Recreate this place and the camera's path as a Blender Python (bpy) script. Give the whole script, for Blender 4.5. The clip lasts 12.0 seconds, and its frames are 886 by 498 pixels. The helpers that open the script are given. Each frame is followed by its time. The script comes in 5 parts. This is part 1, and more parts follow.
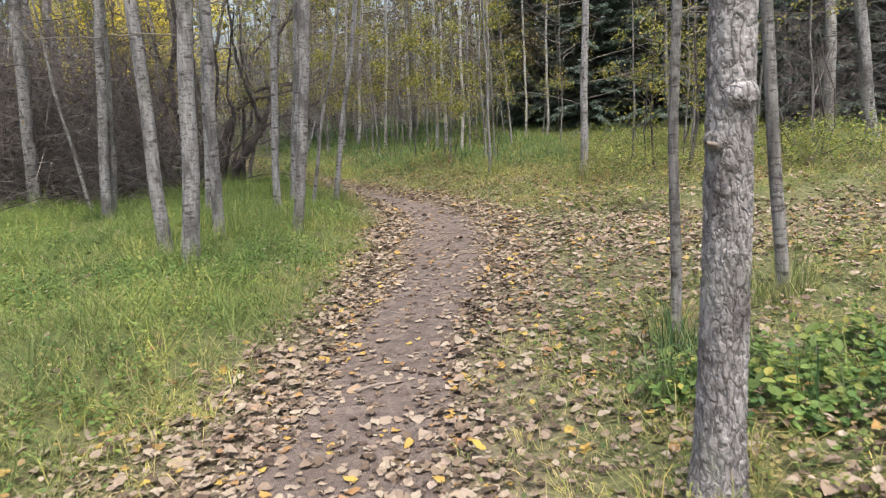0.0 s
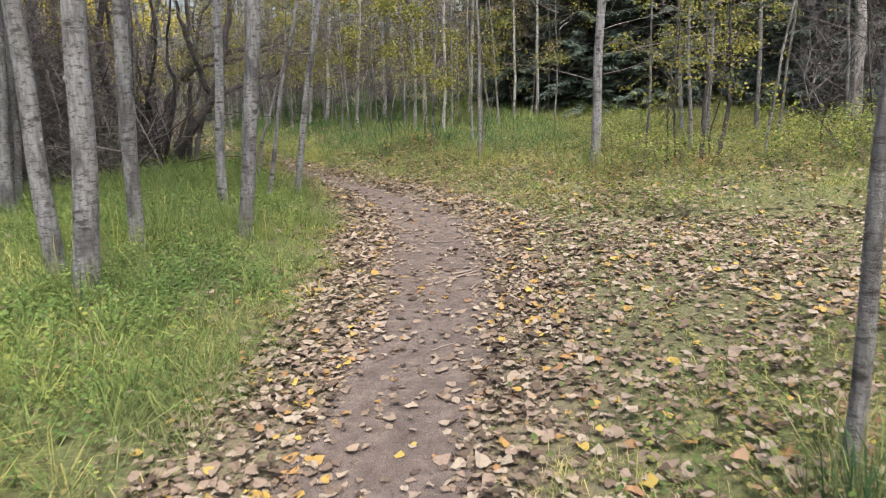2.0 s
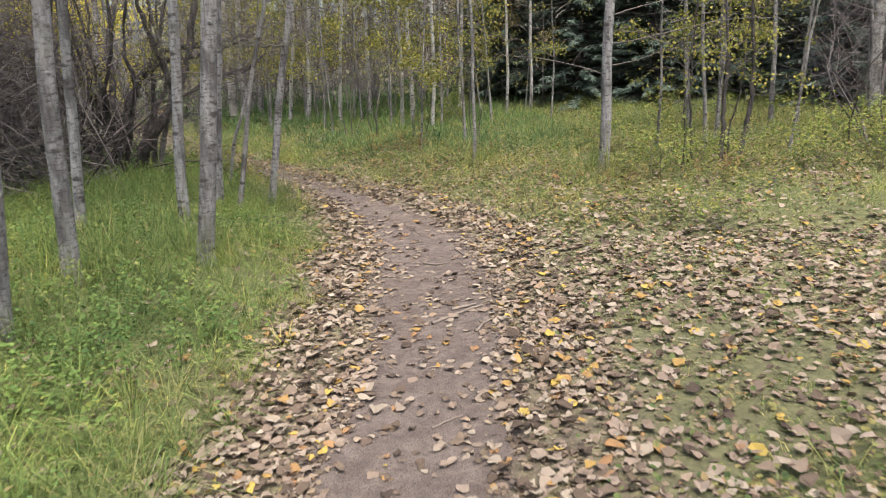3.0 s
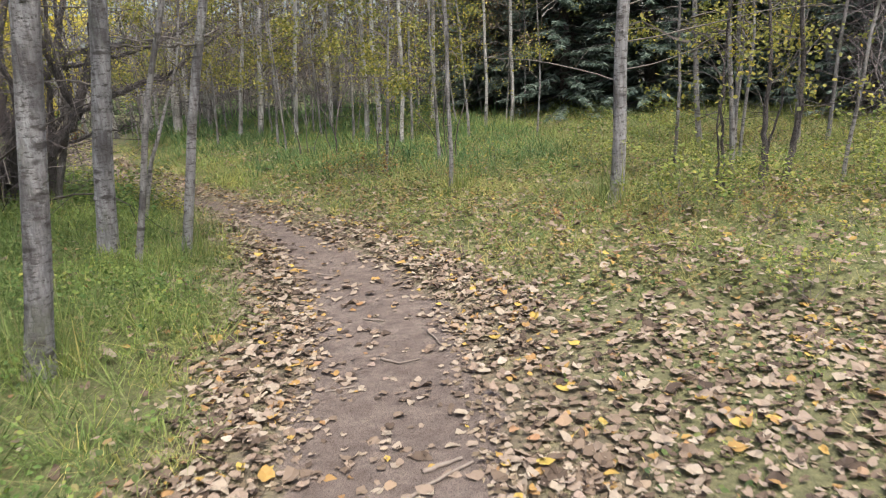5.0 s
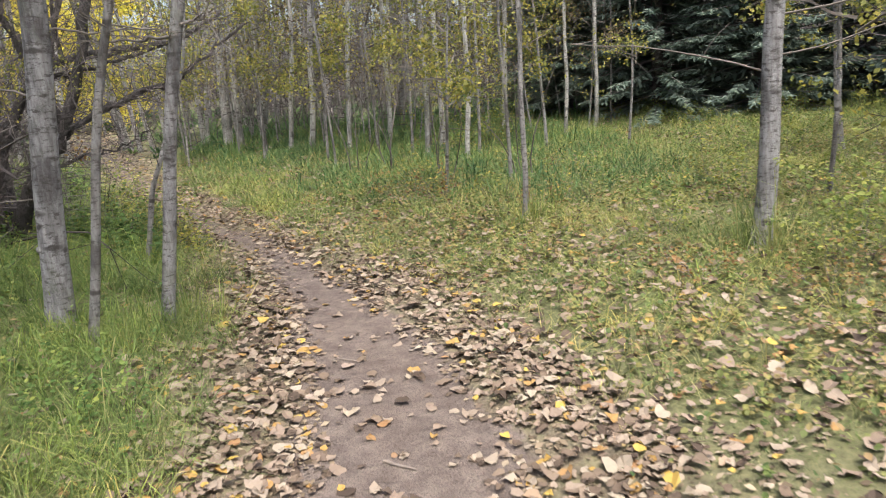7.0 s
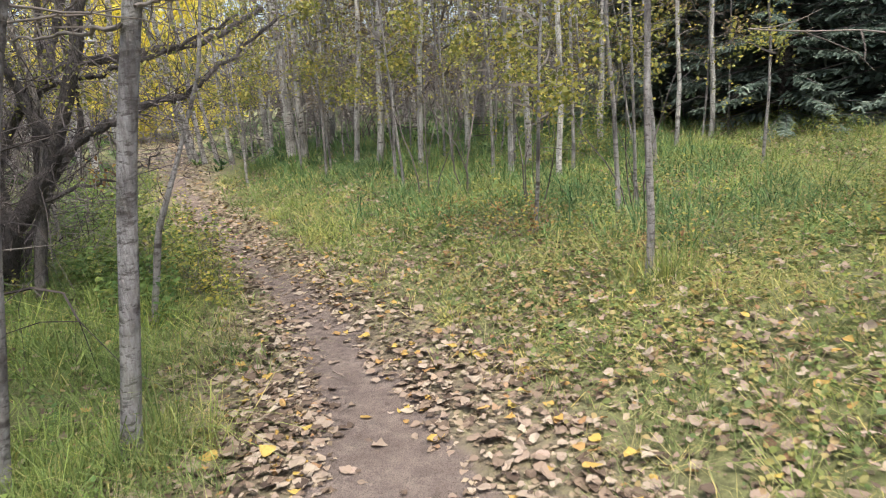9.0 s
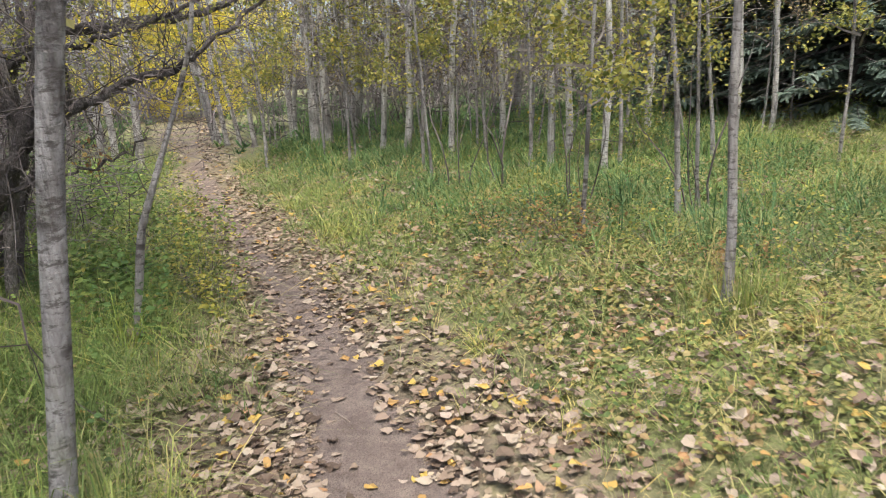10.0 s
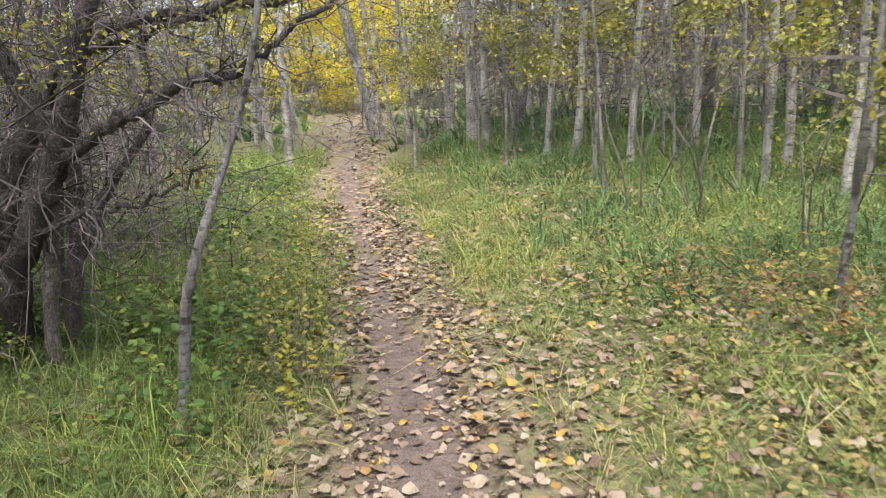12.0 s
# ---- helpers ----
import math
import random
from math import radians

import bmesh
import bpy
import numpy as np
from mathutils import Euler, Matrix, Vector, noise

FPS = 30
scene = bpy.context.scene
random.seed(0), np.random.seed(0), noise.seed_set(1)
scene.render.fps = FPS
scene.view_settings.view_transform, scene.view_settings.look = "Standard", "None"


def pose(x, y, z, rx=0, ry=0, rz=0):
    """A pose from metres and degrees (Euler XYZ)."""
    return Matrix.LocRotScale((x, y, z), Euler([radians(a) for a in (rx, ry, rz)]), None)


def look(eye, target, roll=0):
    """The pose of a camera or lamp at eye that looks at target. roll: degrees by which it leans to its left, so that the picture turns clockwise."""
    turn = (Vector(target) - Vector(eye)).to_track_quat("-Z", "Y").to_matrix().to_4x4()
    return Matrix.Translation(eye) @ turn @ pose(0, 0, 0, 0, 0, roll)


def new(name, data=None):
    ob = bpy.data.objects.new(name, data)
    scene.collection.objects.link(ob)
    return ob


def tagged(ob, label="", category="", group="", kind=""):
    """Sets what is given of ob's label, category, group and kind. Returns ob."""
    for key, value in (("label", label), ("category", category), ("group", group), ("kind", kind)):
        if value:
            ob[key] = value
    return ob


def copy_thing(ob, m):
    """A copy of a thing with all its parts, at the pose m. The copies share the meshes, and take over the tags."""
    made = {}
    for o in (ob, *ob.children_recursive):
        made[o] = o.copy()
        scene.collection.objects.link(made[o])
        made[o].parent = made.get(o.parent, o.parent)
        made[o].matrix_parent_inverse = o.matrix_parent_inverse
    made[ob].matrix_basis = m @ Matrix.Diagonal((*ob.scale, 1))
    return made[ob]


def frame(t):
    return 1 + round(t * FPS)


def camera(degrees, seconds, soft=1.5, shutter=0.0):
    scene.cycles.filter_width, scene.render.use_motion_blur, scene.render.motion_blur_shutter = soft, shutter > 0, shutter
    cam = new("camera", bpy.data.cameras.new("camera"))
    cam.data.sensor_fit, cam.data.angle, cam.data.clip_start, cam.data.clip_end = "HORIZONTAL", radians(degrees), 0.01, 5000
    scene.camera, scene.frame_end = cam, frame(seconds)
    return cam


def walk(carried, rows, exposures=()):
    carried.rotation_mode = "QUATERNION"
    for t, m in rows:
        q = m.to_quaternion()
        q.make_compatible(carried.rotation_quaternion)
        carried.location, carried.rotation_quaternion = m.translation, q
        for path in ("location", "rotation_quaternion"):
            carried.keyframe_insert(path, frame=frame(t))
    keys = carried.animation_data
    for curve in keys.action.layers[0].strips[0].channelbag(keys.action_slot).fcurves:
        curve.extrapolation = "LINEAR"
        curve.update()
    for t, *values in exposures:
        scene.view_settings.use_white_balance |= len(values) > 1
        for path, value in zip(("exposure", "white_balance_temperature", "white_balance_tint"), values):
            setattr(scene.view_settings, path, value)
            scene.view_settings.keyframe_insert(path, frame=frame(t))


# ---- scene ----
cam = camera(63.6, 12.0, soft=1.0, shutter=0.3)
METRES, EYE, TILT, LEAN, TURN = 11.0, 1.5, 0.0, 0.0, 0.0
ROWS = [
    (0.0, 0.0, 0.0, 0.0, -0.93, -12.1, 4.34),
    (0.5, -0.0031, 0.0407, 0.002, -1.28, -12.46, 4.15),
    (1.0, -0.0029, 0.0876, 0.0009, -1.56, -12.97, 3.65),
    (1.5, -0.0112, 0.1303, -0.002, -2.34, -13.47, 3.1),
    (2.0, -0.015, 0.1724, -0.0026, -3.19, -14.15, 3.0),
    (2.5, -0.0144, 0.219, -0.0022, -3.78, -14.62, 3.22),
    (3.0, -0.0161, 0.2655, -0.0023, -4.36, -14.79, 3.51),
    (5.0, 0.0022, 0.4442, -0.0069, -6.49, -14.27, 3.75),
    (5.5, 0.0047, 0.4865, -0.0094, -5.73, -13.86, 3.95),
    (6.0, 0.0128, 0.5268, -0.0112, -4.05, -13.59, 4.47),
    (6.5, 0.023, 0.5701, -0.0133, -2.38, -13.73, 4.78),
    (8.5, 0.0198, 0.7317, -0.0121, 4.17, -12.39, 6.28),
    (9.0, 0.0165, 0.7705, -0.0112, 5.55, -12.6, 5.84),
    (9.5, 0.0098, 0.808, -0.0125, 6.57, -12.99, 5.18),
    (10.0, 0.0072, 0.8451, -0.0134, 8.14, -13.62, 4.87),
    (10.5, 0.0049, 0.884, -0.0117, 10.4, -13.77, 5.02),
    (11.0, -0.0039, 0.9221, -0.009, 14.0, -13.48, 5.1),
    (11.5, -0.0104, 0.9578, -0.0087, 18.04, -13.27, 5.15),
    (12.0, -0.0198, 0.991, -0.0079, 21.54, -13.34, 5.09),
]
walk(cam, [(t, pose(0, 0, EYE, TILT, LEAN, TURN) @ pose(METRES * x, METRES * y, METRES * z, 90 + pitch, roll, yaw)) for t, x, y, z, yaw, pitch, roll in ROWS], [(0.0, 1.32), (3.0, 1.34), (5.5, 1.38), (6.5, 1.5), (8.5, 1.58), (11.0, 1.66), (12.0, 1.78)])

# world, sun and light of an overcast autumn day
world = bpy.data.worlds.new("overcast_sky")
scene.world = world
world.use_nodes = True
wn = world.node_tree.nodes
sky = wn.new("ShaderNodeTexSky")
sky.sky_type = "NISHITA"
sky.sun_disc = False
sky.sun_elevation, sky.sun_rotation = radians(67), radians(159)
sky.air_density, sky.dust_density, sky.ozone_density = 1.0, 6.0, 0.6
world.node_tree.links.new(sky.outputs[0], wn["Background"].inputs["Color"])
wn["Background"].inputs["Strength"].default_value = 0.15
sun_data = bpy.data.lights.new("sun", "SUN")
sun_data.energy, sun_data.angle, sun_data.color = 1.5, radians(40), (0.97, 0.98, 0.91)
sun = new("sun", sun_data)
sun.matrix_world = look((3, -8, 20), (0, 0, 0))

rng = np.random.default_rng(7)


# ---- materials ----
class Mat:
    """A node material with short ways to add and join nodes."""

    def __init__(self, name, rough=0.8):
        self.m = bpy.data.materials.new(name)
        self.m.use_nodes = True
        self.t = self.m.node_tree
        self.b = self.t.nodes["Principled BSDF"]
        self.b.inputs["Roughness"].default_value = rough
        self.b.inputs["Specular IOR Level"].default_value = 0.25

    def node(self, kind, **inputs):
        n = self.t.nodes.new("ShaderNode" + kind)
        for k, v in inputs.items():
            self.put(n, k.replace("_", " "), v)
        return n

    def put(self, n, key, v):
        socket = n.inputs[int(key[1:])] if key[0] == "#" else n.inputs[key]
        if isinstance(v, bpy.types.NodeSocket):
            self.t.links.new(v, socket)
        else:
            socket.default_value = v

    def coords(self, scale, world_space=False, offset=None):
        if world_space:
            src = self.node("NewGeometry").outputs["Position"]
        else:
            src = self.node("TexCoord").outputs["Object"]
        mp = self.node("Mapping", Vector=src, Scale=scale)
        if offset is not None:
            self.put(mp, "Location", offset)
        return mp.outputs[0]

    def noise(self, vec, scale, detail=4.0, rough=0.55):
        return self.node("TexNoise", Vector=vec, Scale=scale, Detail=detail, Roughness=rough).outputs["Fac"]

    def ramp(self, fac, stops, hard=False):
        n = self.node("ValToRGB", Fac=fac)
        n.color_ramp.interpolation = "CONSTANT" if hard else "LINEAR"
        el = n.color_ramp.elements
        while len(el) < len(stops):
            el.new(0.5)
        for e, (p, c) in zip(el, stops):
            e.position = p
            e.color = (*c, 1.0) if len(c) == 3 else c
        return n.outputs[0]

    def mix(self, fac, a, b, mode="MIX"):
        n = self.t.nodes.new("ShaderNodeMix")
        n.data_type, n.blend_type = "RGBA", mode
        for i, v in ((0, fac), (6, a), (7, b)):
            if isinstance(v, bpy.types.NodeSocket):
                self.t.links.new(v, n.inputs[i])
            else:
                n.inputs[i].default_value = (*v, 1.0) if isinstance(v, tuple) and len(v) == 3 else v
        return n.outputs[2]

    def maths(self, op, a, b=0.0):
        n = self.t.nodes.new("ShaderNodeMath")
        n.operation = op
        for i, v in ((0, a), (1, b)):
            if isinstance(v, bpy.types.NodeSocket):
                self.t.links.new(v, n.inputs[i])
            else:
                n.inputs[i].default_value = v
        return n.outputs[0]

    def attribute(self, name):
        n = self.t.nodes.new("ShaderNodeAttribute")
        n.attribute_name = name
        return n.outputs["Fac"]

    def island(self):
        return self.node("NewGeometry").outputs["Random Per Island"]

    def object_random(self):
        return self.node("ObjectInfo").outputs["Random"]

    def color(self, v):
        self.put(self.b, "Base Color", v)

    def bump(self, height, strength=0.5, distance=0.01):
        self.put(self.b, "Normal", self.node("Bump", Height=height, Strength=strength, Distance=distance).outputs[0])

    def leafy(self, color, through_light=0.35):
        """Leaves and blades let part of the light through."""
        self.color(color)
        tr = self.node("BsdfTranslucent", Color=color)
        mx = self.node("MixShader", Fac=through_light)
        self.t.links.new(self.b.outputs[0], mx.inputs[1])
        self.t.links.new(tr.outputs[0], mx.inputs[2])
        self.t.links.new(mx.outputs[0], self.t.nodes["Material Output"].inputs["Surface"])


def leaf_material(name, stops, light=0.35, rough=0.6, patch=0.25):
    m = Mat(name, rough)
    c = m.ramp(m.island(), stops)
    n = m.noise(m.coords((1, 1, 1), True), 1.3, 3.0)
    c = m.mix(m.maths("MULTIPLY", n, patch), c, m.mix(1.0, c, (0.6, 0.62, 0.5), "MULTIPLY"))
    fine = m.noise(m.coords((1, 1, 1), True), 90.0, 2.0)
    c = m.mix(m.maths("MULTIPLY", fine, 0.4), c, m.mix(1.0, c, (0.55, 0.5, 0.42), "MULTIPLY"))
    m.leafy(c, light)
    return m.m


def ground_material():
    m = Mat("forest_ground", 0.95)
    trail, lit = m.attribute("trail"), m.attribute("thatch")
    w = m.coords((1, 1, 1), True)
    big, mid, fine = m.noise(w, 0.9, 5.0), m.noise(w, 9.0, 6.0, 0.65), m.noise(w, 140.0, 3.0, 0.7)
    dirt = m.ramp(mid, [(0.25, (0.105, 0.083, 0.073)), (0.5, (0.165, 0.134, 0.118)), (0.75, (0.235, 0.195, 0.172))])
    dirt = m.mix(m.maths("MULTIPLY", big, 0.6), dirt, m.mix(1.0, dirt, (0.72, 0.66, 0.62), "MULTIPLY"))
    grit = m.ramp(fine, [(0.36, (0.5, 0.47, 0.45)), (0.5, (1, 1, 1)), (0.68, (1.25, 1.22, 1.2))])
    dirt = m.mix(0.8, dirt, m.mix(1.0, dirt, grit, "MULTIPLY"))
    soil = m.ramp(mid, [(0.3, (0.095, 0.075, 0.055)), (0.48, (0.165, 0.137, 0.095)), (0.6, (0.2, 0.18, 0.105)), (0.78, (0.27, 0.225, 0.155))])
    green = m.ramp(m.noise(w, 22.0, 5.0, 0.7), [(0.3, (0.07, 0.08, 0.035)), (0.55, (0.15, 0.155, 0.07)), (0.8, (0.24, 0.22, 0.11))])
    veg = m.mix(lit, soil, green)
    edge = m.maths("ADD", trail, m.maths("MULTIPLY", m.maths("SUBTRACT", mid, 0.5), 1.6))
    mask = m.ramp(edge, [(0.38, (0, 0, 0)), (0.62, (1, 1, 1))])
    m.color(m.mix(mask, veg, dirt))
    m.bump(m.maths("ADD", m.maths("MULTIPLY", mid, 1.2), m.maths("MULTIPLY", fine, 0.35)), 1.0, 0.035)
    return m.m


def aspen_bark(name, pale, grey, marks):
    m = Mat(name, 0.75)
    off = m.node("CombineXYZ", X=m.maths("MULTIPLY", m.object_random(), 37.0), Z=m.maths("MULTIPLY", m.object_random(), 19.0)).outputs[0]
    soft = m.noise(m.coords((1, 1, 0.5), offset=off), 5.0, 5.0, 0.6)
    streak = m.noise(m.coords((15, 15, 2.6), offset=off), 3.0, 5.0, 0.65)
    c = m.ramp(soft, [(0.38, grey), (0.5, pale), (0.72, tuple(min(1, v * 1.18) for v in pale))])
    c = m.mix(m.ramp(streak, [(0.4, (0, 0, 0)), (0.65, (0.85, 0.85, 0.85))]), c, m.mix(1.0, c, (0.5, 0.47, 0.46), "MULTIPLY"))
    lent = m.noise(m.coords((8, 8, 22), offset=off), 2.0, 6.0, 0.75)
    c = m.mix(m.ramp(lent, [(marks, (0, 0, 0)), (marks + 0.08, (0.8, 0.8, 0.8))]), c, (0.07, 0.062, 0.058))
    eye = m.node("TexVoronoi", Vector=m.mix(0.5, m.coords((6, 6, 15), offset=off), m.node("TexNoise", Vector=m.coords((14, 14, 14), offset=off), Scale=1.0).outputs["Color"], "ADD"), Scale=1.0, Randomness=1.0).outputs["Distance"]
    some = m.ramp(m.noise(m.coords((3, 3, 5), offset=off), 1.7, 2.0), [(0.46, (0, 0, 0)), (0.56, (1, 1, 1))])
    c = m.mix(m.maths("MULTIPLY", m.ramp(eye, [(0.2, (0.85, 0.85, 0.85)), (0.36, (0, 0, 0))]), some), c, (0.05, 0.043, 0.04))
    moss = m.noise(m.coords((2, 2, 1.2), offset=off), 2.2, 5.0, 0.7)
    c = m.mix(m.ramp(moss, [(0.56, (0, 0, 0)), (0.74, (0.5, 0.5, 0.5))]), c, (0.20, 0.215, 0.15))
    fine = m.noise(m.coords((1, 1, 0.4), offset=off), 160.0, 3.0)
    c = m.mix(m.maths("MULTIPLY", fine, 0.5), c, m.mix(1.0, c, (0.6, 0.58, 0.56), "MULTIPLY"))
    m.color(c)
    h = m.maths("SUBTRACT", m.maths("ADD", m.maths("MULTIPLY", streak, 0.7), m.maths("MULTIPLY", fine, 0.3)), m.maths("MULTIPLY", lent, 0.5))
    m.bump(h, 1.0, 0.03)
    return m.m


def rough_bark(name, dark, pale, scale=1.0, lichen=True):
    """Furrowed bark in long uneven flakes."""
    m = Mat(name, 0.9)
    off = m.node("CombineXYZ", X=m.maths("MULTIPLY", m.object_random(), 23.0)).outputs[0]
    vec = m.coords((36 * scale, 36 * scale, 13 * scale), offset=off)
    warp = m.node("TexNoise", Vector=vec, Scale=1.1, Detail=5.0).outputs["Color"]
    plate = m.node("TexVoronoi", Vector=m.mix(1.0, vec, m.mix(1.0, warp, (2.2, 2.2, 2.2), "MULTIPLY"), "ADD"), Scale=1.0)
    plate.feature = "DISTANCE_TO_EDGE"
    long = m.ramp(plate.outputs["Distance"], [(0.0, (0.3, 0.3, 0.3)), (0.12, (0.5, 0.5, 0.5)), (0.4, (0.7, 0.7, 0.7))])
    flake = m.noise(m.coords((22 * scale, 22 * scale, 30 * scale), offset=off), 1.0, 5.0, 0.6)
    patch = m.noise(m.coords((1, 1, 0.6), offset=off), 7.0, 5.0, 0.65)
    fine = m.noise(m.coords((1, 1, 0.35), offset=off), 120.0, 4.0, 0.6)
    mid = tuple((a + b) / 2 for a, b in zip(dark, pale))
    c = m.ramp(patch, [(0.32, dark), (0.45, mid), (0.6, pale), (0.75, tuple(v * 1.15 for v in pale))])
    c = m.mix(m.ramp(long, [(0.33, (0.6, 0.6, 0.6)), (0.43, (0, 0, 0))]), c, tuple(v * 0.4 for v in dark))
    c = m.mix(m.ramp(flake, [(0.55, (0, 0, 0)), (0.68, (0.4, 0.4, 0.4))]), c, tuple(v * 0.7 for v in dark))
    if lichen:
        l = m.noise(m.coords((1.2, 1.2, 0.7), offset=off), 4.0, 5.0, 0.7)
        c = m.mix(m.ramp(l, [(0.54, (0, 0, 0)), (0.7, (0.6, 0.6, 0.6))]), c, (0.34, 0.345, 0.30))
    c = m.mix(m.maths("MULTIPLY", fine, 0.6), c, m.mix(1.0, c, (0.55, 0.52, 0.5), "MULTIPLY"))
    m.color(c)
    m.bump(m.maths("ADD", m.maths("ADD", long, m.maths("MULTIPLY", flake, 0.6)), m.maths("MULTIPLY", fine, 0.3)), 1.0, 0.03)
    return m.m


def twig_material(name, a, b):
    m = Mat(name, 0.85)
    c = m.ramp(m.island(), [(0.0, a), (1.0, b)])
    n = m.noise(m.coords((1, 1, 1), True), 35.0, 4.0)
    m.color(m.mix(n, c, m.mix(1.0, c, (0.5, 0.47, 0.45), "MULTIPLY")))
    return m.m


def grass_material(name, lush, dry):
    """Blades take their tone from the tuft that they grow in."""
    m = Mat(name, 0.7)
    m.b.inputs["Specular IOR Level"].default_value = 0.15
    w = m.coords((1, 1, 1), True)
    patch = m.noise(w, 0.9, 5.0, 0.65)
    g = m.ramp(m.island(), [(0.0, tuple(v * 0.6 for v in lush)), (0.45, lush), (0.85, tuple(v * 1.35 for v in lush)), (1.0, dry)])
    d = m.ramp(m.island(), [(0.0, lush), (0.3, tuple((a + b) * 0.5 for a, b in zip(lush, dry))), (0.75, dry), (1.0, tuple(v * 1.25 for v in dry))])
    f = m.maths("ADD", m.attribute("dryness"), m.maths("MULTIPLY", m.maths("SUBTRACT", patch, 0.5), 1.5))
    c = m.mix(m.ramp(f, [(0.1, (0, 0, 0)), (0.9, (1, 1, 1))]), g, d)
    tone = m.ramp(m.attribute("tone"), [(0.0, (0.36, 0.46, 0.45)), (0.5, (1, 1, 1)), (1.0, (1.6, 1.45, 1.05))])
    m.leafy(m.mix(1.0, c, tone, "MULTIPLY"), 0.3)
    return m.m


def herb_material(name, stops):
    """Leaves of low plants: each plant has its own tone, each leaf differs a little."""
    m = Mat(name, 0.6)
    f = m.maths("ADD", m.maths("MULTIPLY", m.attribute("tone"), 0.75), m.maths("MULTIPLY", m.island(), 0.25))
    c = m.ramp(f, stops)
    spots = m.noise(m.coords((1, 1, 1), True), 55.0, 3.0)
    m.leafy(m.mix(m.maths("MULTIPLY", spots, 0.5), c, m.mix(1.0, c, (0.55, 0.5, 0.4), "MULTIPLY")), 0.3)
    return m.m


GROUND = ground_material()
ASPEN = aspen_bark("aspen_bark", (0.325, 0.322, 0.33), (0.155, 0.15, 0.155), 0.52)
ASPEN_YOUNG = aspen_bark("young_aspen_bark", (0.285, 0.278, 0.275), (0.14, 0.134, 0.132), 0.525)
ASPEN_PALE = aspen_bark("pale_aspen_bark", (0.43, 0.425, 0.41), (0.21, 0.205, 0.2), 0.54)
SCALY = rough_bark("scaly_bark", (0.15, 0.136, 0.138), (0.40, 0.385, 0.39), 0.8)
DEAD_BARK = rough_bark("dead_bark", (0.11, 0.098, 0.092), (0.30, 0.275, 0.26), 1.3, False)
# dark bark, its colour lowered further for the shade among the willow's limbs
DARK_SHADED_BARK = rough_bark("dark_shaded_bark", (0.045, 0.04, 0.04), (0.145, 0.13, 0.128), 1.6, False)
TWIG = twig_material("grey_twig", (0.10, 0.088, 0.082), (0.26, 0.235, 0.215))
TWIG_DARK = twig_material("dark_twig", (0.05, 0.043, 0.044), (0.22, 0.195, 0.195))
TWIG_GREY = twig_material("grey_brown_twig", (0.03, 0.026, 0.028), (0.27, 0.24, 0.245))
TWIG_BROWN = twig_material("brown_twig", (0.03, 0.025, 0.024), (0.11, 0.093, 0.088))
STICK = twig_material("weathered_stick", (0.16, 0.13, 0.11), (0.34, 0.29, 0.25))
LITTER_TONES = [(0.0, (0.075, 0.053, 0.042)), (0.16, (0.15, 0.108, 0.082)), (0.34, (0.235, 0.175, 0.134)), (0.5, (0.31, 0.235, 0.19)), (0.7, (0.36, 0.29, 0.235)), (0.89, (0.43, 0.365, 0.295)),
                (0.92, (0.34, 0.19, 0.10)), (0.975, (0.46, 0.30, 0.09)), (1.0, (0.52, 0.39, 0.10))]
LITTER_TONES = [(p, tuple(0.88 * v for v in c)) for p, c in LITTER_TONES]
LITTER = leaf_material("fallen_leaf", LITTER_TONES, 0.08, 0.7, 0.5)
CRUMBS = leaf_material("leaf_crumbs", [(0.0, (0.08, 0.06, 0.04)), (0.4, (0.17, 0.13, 0.09)), (0.7, (0.27, 0.21, 0.15)), (1.0, (0.36, 0.30, 0.22))], 0.05, 0.8, 0.4)


def single_leaf_material():
    m = Mat("single_fallen_leaf", 0.7)
    c = m.ramp(m.object_random(), LITTER_TONES)
    spots = m.noise(m.coords((1, 1, 1)), 4.0, 4.0)
    m.leafy(m.mix(m.ramp(spots, [(0.5, (0, 0, 0)), (0.7, (0.7, 0.7, 0.7))]), c, m.mix(1.0, c, (0.4, 0.35, 0.3), "MULTIPLY")), 0.08)
    return m.m


LITTER_ONE = single_leaf_material()
GRASS = grass_material("grass_blade", (0.155, 0.215, 0.07), (0.325, 0.29, 0.138))
GRASS_COOL = grass_material("shade_grass_blade", (0.10, 0.175, 0.075), (0.24, 0.28, 0.12))
LEAF_YELLOW = leaf_material("yellow_aspen_leaf", [(0.0, (0.12, 0.145, 0.04)), (0.35, (0.21, 0.225, 0.065)), (0.72, (0.33, 0.32, 0.085)), (0.94, (0.45, 0.39, 0.095)), (1.0, (0.46, 0.34, 0.07))], 0.45)
LEAF_GOLD = leaf_material("golden_leaf", [(0.0, (0.62, 0.56, 0.09)), (0.5, (0.74, 0.68, 0.11)), (1.0, (0.78, 0.62, 0.09))], 0.6, 0.6, 0.1)
LEAF_GREEN = leaf_material("green_leaf", [(0.0, (0.075, 0.125, 0.035)), (0.5, (0.155, 0.225, 0.06)), (0.8, (0.28, 0.32, 0.09)), (1.0, (0.42, 0.38, 0.10))], 0.4)
LEAF_DULL = leaf_material("dull_leaf", [(0.0, (0.10, 0.095, 0.04)), (0.4, (0.19, 0.185, 0.07)), (0.75, (0.29, 0.27, 0.09)), (1.0, (0.30, 0.20, 0.09))], 0.35)
